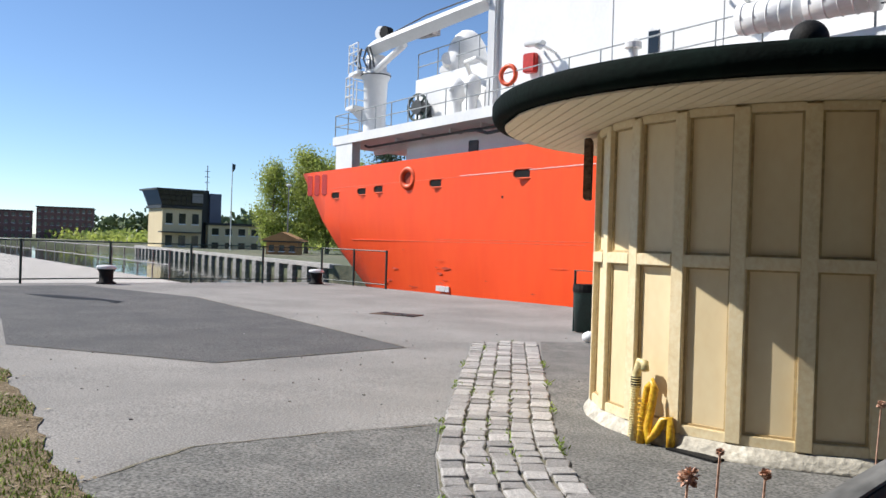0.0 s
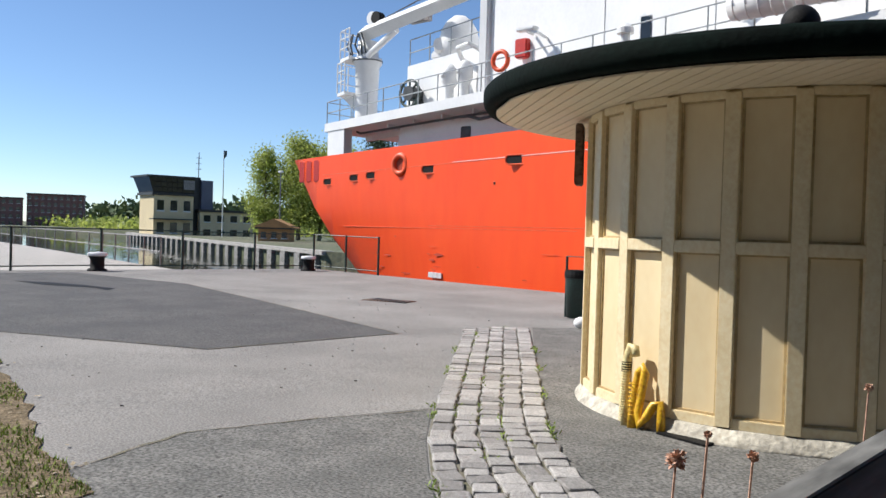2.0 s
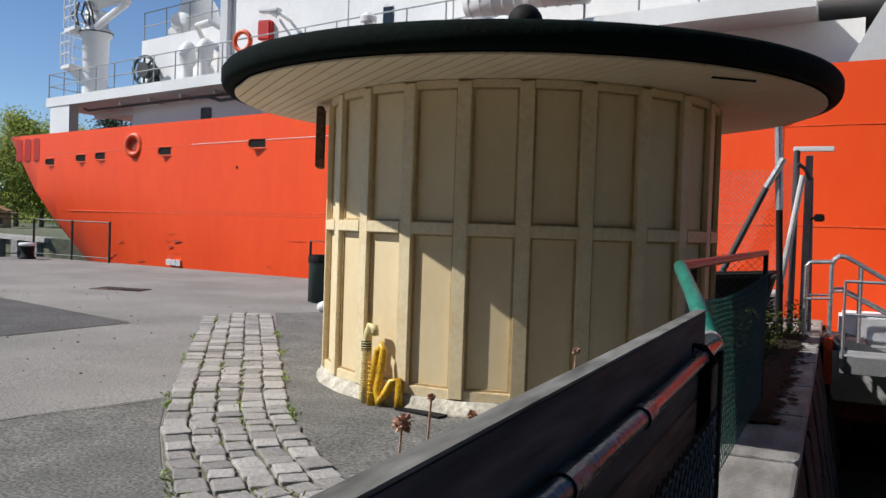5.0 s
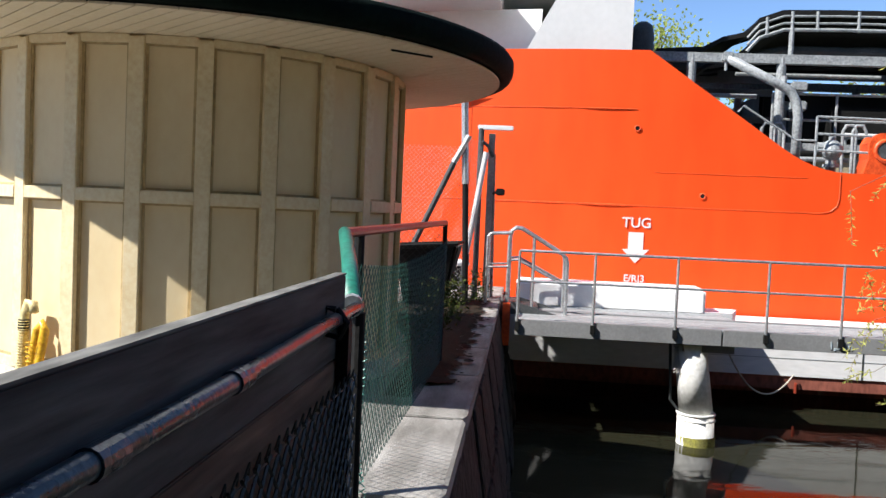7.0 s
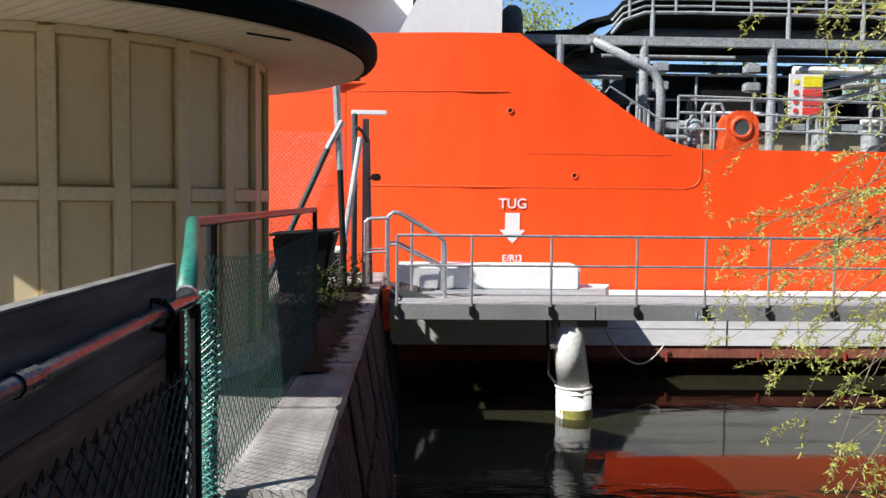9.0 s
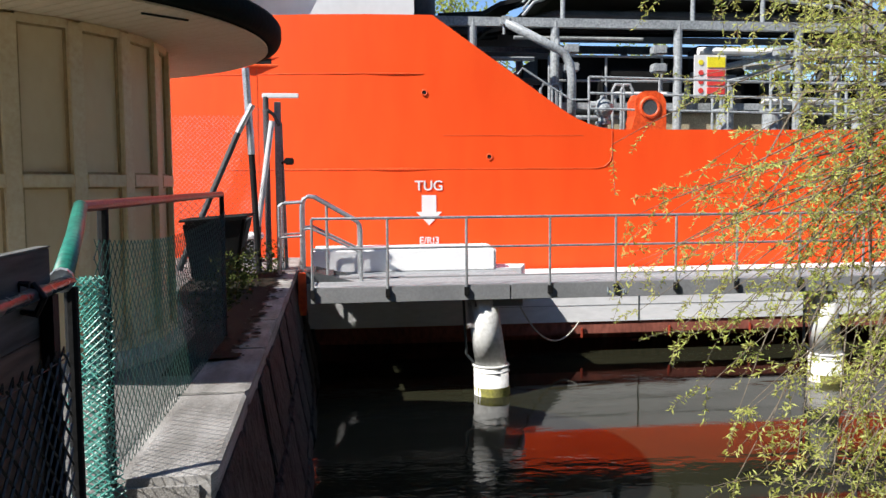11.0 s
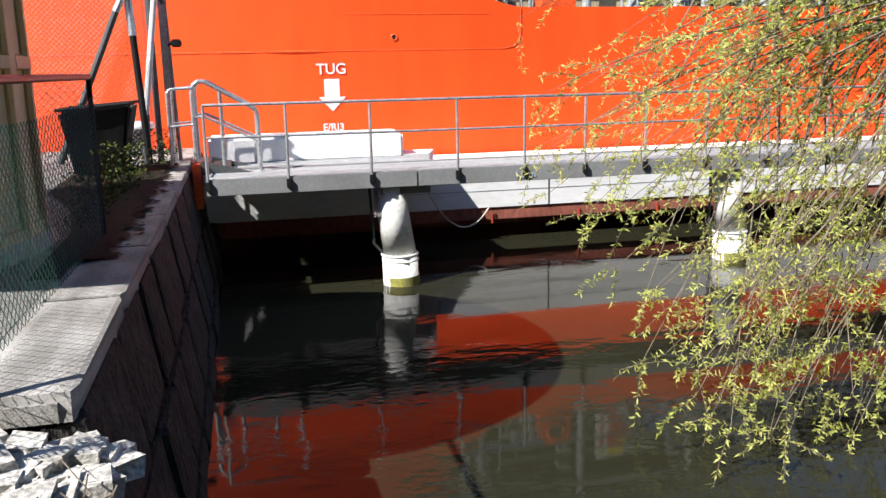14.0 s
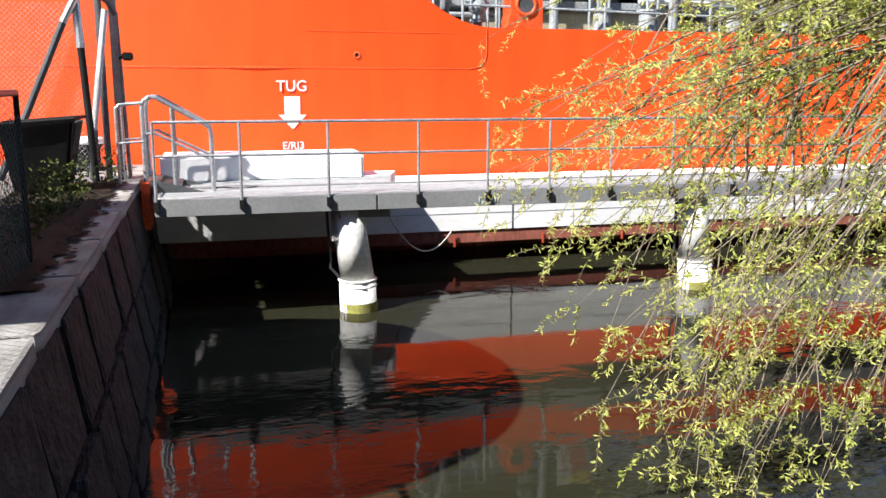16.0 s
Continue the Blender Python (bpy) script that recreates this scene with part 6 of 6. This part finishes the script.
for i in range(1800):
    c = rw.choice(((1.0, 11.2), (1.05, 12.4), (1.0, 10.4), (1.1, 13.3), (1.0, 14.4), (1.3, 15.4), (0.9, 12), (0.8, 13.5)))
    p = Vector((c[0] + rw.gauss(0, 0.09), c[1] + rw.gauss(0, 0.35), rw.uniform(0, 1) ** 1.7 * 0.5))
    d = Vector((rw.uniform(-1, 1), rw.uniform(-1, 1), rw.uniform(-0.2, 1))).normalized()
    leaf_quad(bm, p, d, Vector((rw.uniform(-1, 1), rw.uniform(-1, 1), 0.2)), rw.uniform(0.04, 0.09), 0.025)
# soil flecks, spread thick to darken the shaded stretch of coping
soil_bm = B()
for i in range(4200):
    yy = rw.uniform(8.3, 15.4)
    p = Vector((1.12 + abs(rw.gauss(0, 0.13)), yy, 0.004))
    s_ = rw.uniform(0.02, 0.06)
    a_ = rw.uniform(0, 6.28)
    soil_bm.faces.new([soil_bm.verts.new((p.x + s_ * math.cos(a_ + k * 1.05) * rw.uniform(0.6, 1.2), p.y + 1.6 * s_ * math.sin(a_ + k * 1.05), 0.016 + 0.000004 * i)) for k in range(6)])
solid("soil", soil_bm, M["soil"], "dark soil along the coping that also stands in for deep shade", "soil", "stuff")
solid("weeds", bm, M["weed"], "green weeds growing along the coping, their shade put into the colour", "weeds", "stuff")
bm = B()
for i in range(40):
    p = Vector((rw.uniform(1.55, 1.8), rw.uniform(4.3, 4.8), -0.45))
    pipe(bm, [p, p + Vector((rw.uniform(-0.1, 0.15), rw.uniform(-0.1, 0.1), rw.uniform(0.1, 0.3))), p + Vector((rw.uniform(-0.1, 0.3), rw.uniform(-0.15, 0.15), rw.uniform(0.2, 0.42)))], 0.004, 4)
solid("dry_twigs", bm, M["bark"], "dry twigs below the coping end", "twigs", "stuff")
bm = B()
for i in range(900):
    x, yy = rw.uniform(-11, -2.6), rw.uniform(1.2, 5.6)
    if yy > verge_edge(x) + abs(rw.gauss(0, 0.12)):
        continue
    d = Vector((rw.uniform(-1, 1), rw.uniform(-1, 1), rw.uniform(-0.1, 0.3))).normalized()
    leaf_quad(bm, Vector((x, yy, G(x, yy) + 0.02)), d, Vector((rw.uniform(-0.3, 0.3), rw.uniform(-0.3, 0.3), 1)), rw.uniform(0.03, 0.07), 0.035)
solid("fallen_leaves", bm, M["dry_leaf"], "pale dry fallen leaves on the verge", "leaves", "stuff")
# moss and grass tufts in the sett joints, pebbles on the asphalt
bm = B()
for i in range(2600):
    u, c = rw.random(), rw.choice((0, 0, 0.2, 0.4, 0.6, 1.0, 1.0))
    if noise.noise((u * 14, c * 3, 2)) < 0.12:
        continue
    a = along(E_L, u).lerp(along(E_R, u), c)
    p = Vector((a.x + rw.gauss(0, 0.02), a.y + rw.gauss(0, 0.02), G(a.x, a.y) + 0.01))
    d = Vector((rw.uniform(-1, 1), rw.uniform(-1, 1), 0.6)).normalized()
    leaf_quad(bm, p, d, Vector((rw.uniform(-1, 1), rw.uniform(-1, 1), 0.2)), rw.uniform(0.03, 0.06), 0.012)
solid("joint_moss", bm, M["grass"], "moss and grass tufts in the sett joints", "moss", "stuff")
bm = B()
for i in range(160):
    x, yy = rw.uniform(-12, 0.8), rw.uniform(2.5, 13)
    s = rw.uniform(0.005, 0.014)
    box(bm, x - s, x + s, yy - s * 0.7, yy + s * 0.7, G(x, yy), G(x, yy) + s * 0.9, 0, rw.uniform(0, 90))
solid("pebbles", bm, M["cobble"], "small loose pebbles on the asphalt", "pebbles", "stuff")
bm = B()
for pts_ in (((-3.25, 3.4), (-3.6, 4.4), (-3.35, 5.4), (-2.99, 6.28)), ((-6.73, 9.73), (-6.3, 10.3), (-5.9, 10.4)), ((-9.72, 5.41), (-8.2, 6.15), (-6.93, 6.7), (-6.85, 8.2), (-6.73, 9.73)), ((-6.73, 9.73), (-11.5, 10.95), (-16, 12))):
    prev = None
    for (ax, ay), (bx, by) in zip(pts_, pts_[1:]):
        n = max(2, int(math.dist((ax, ay), (bx, by)) / 0.12))
        for k in range(n + 1):
            x, yy = ax + (bx - ax) * k / n + rw.uniform(-0.02, 0.02), ay + (by - ay) * k / n + rw.uniform(-0.02, 0.02)
            w = rw.uniform(0.004, 0.016)
            cur = (bm.verts.new((x - w, yy - w, G(x, yy) + 0.009)), bm.verts.new((x + w, yy + w, G(x, yy) + 0.009)))
            if prev:
                bm.faces.new((prev[0], prev[1], cur[1], cur[0]))
            prev = cur
solid("asphalt_crack", bm, M["mortar"], "ragged open joints between asphalt patches", "crack", "structure")
bm = B()
sheet(bm, [(-18.0, 8.9), (-16.6, 9.0), (-15.6, 9.6), (-14.9, 9.5), (-15.3, 9.9), (-16.3, 9.75), (-17.4, 9.4)], 0.009)
solid("asphalt_stain", bm, M["black"], "black tar stain on the asphalt", "stain", "structure")

# unseen leaf masses added behind the viewer to cut skylight on shaded sides
bm = B()
rc = random.Random(77)
for i in range(8500):
    x = rc.uniform(-16, 46)
    y = -7.6 - rc.uniform(0, 6)
    p = Vector((x, y, rc.uniform(-0.3, 15 if x < 2 else 24)))
    d = Vector((rc.uniform(-1, 1), rc.uniform(-1, 1), rc.uniform(-1, 1))).normalized()
    leaf_quad(bm, p, d, Vector((rc.uniform(-1, 1), rc.uniform(-1, 1), 0.3)), 1.7, 1.2)
for i in range(4200):
    p = Vector((rc.uniform(15, 46), rc.uniform(-8, 0.5), rc.uniform(-0.3, 18)))
    d = Vector((rc.uniform(-1, 1), rc.uniform(-1, 1), rc.uniform(-1, 1))).normalized()
    leaf_quad(bm, p, d, Vector((rc.uniform(-1, 1), rc.uniform(-1, 1), 0.3)), 1.7, 1.2)
for i in range(1500):
    p = Vector((rc.uniform(4.5, 15), rc.uniform(-8, -1.2), rc.uniform(4.5, 12)))
    d = Vector((rc.uniform(-1, 1), rc.uniform(-1, 1), rc.uniform(-1, 1))).normalized()
    leaf_quad(bm, p, d, Vector((rc.uniform(-1, 1), rc.uniform(-1, 1), 0.3)), 1.0, 0.7)
solid("garden_trees", bm, M["leaf_dark"], "unseen mass of dark leaves added behind the viewer to block skylight", "trees", "stuff")
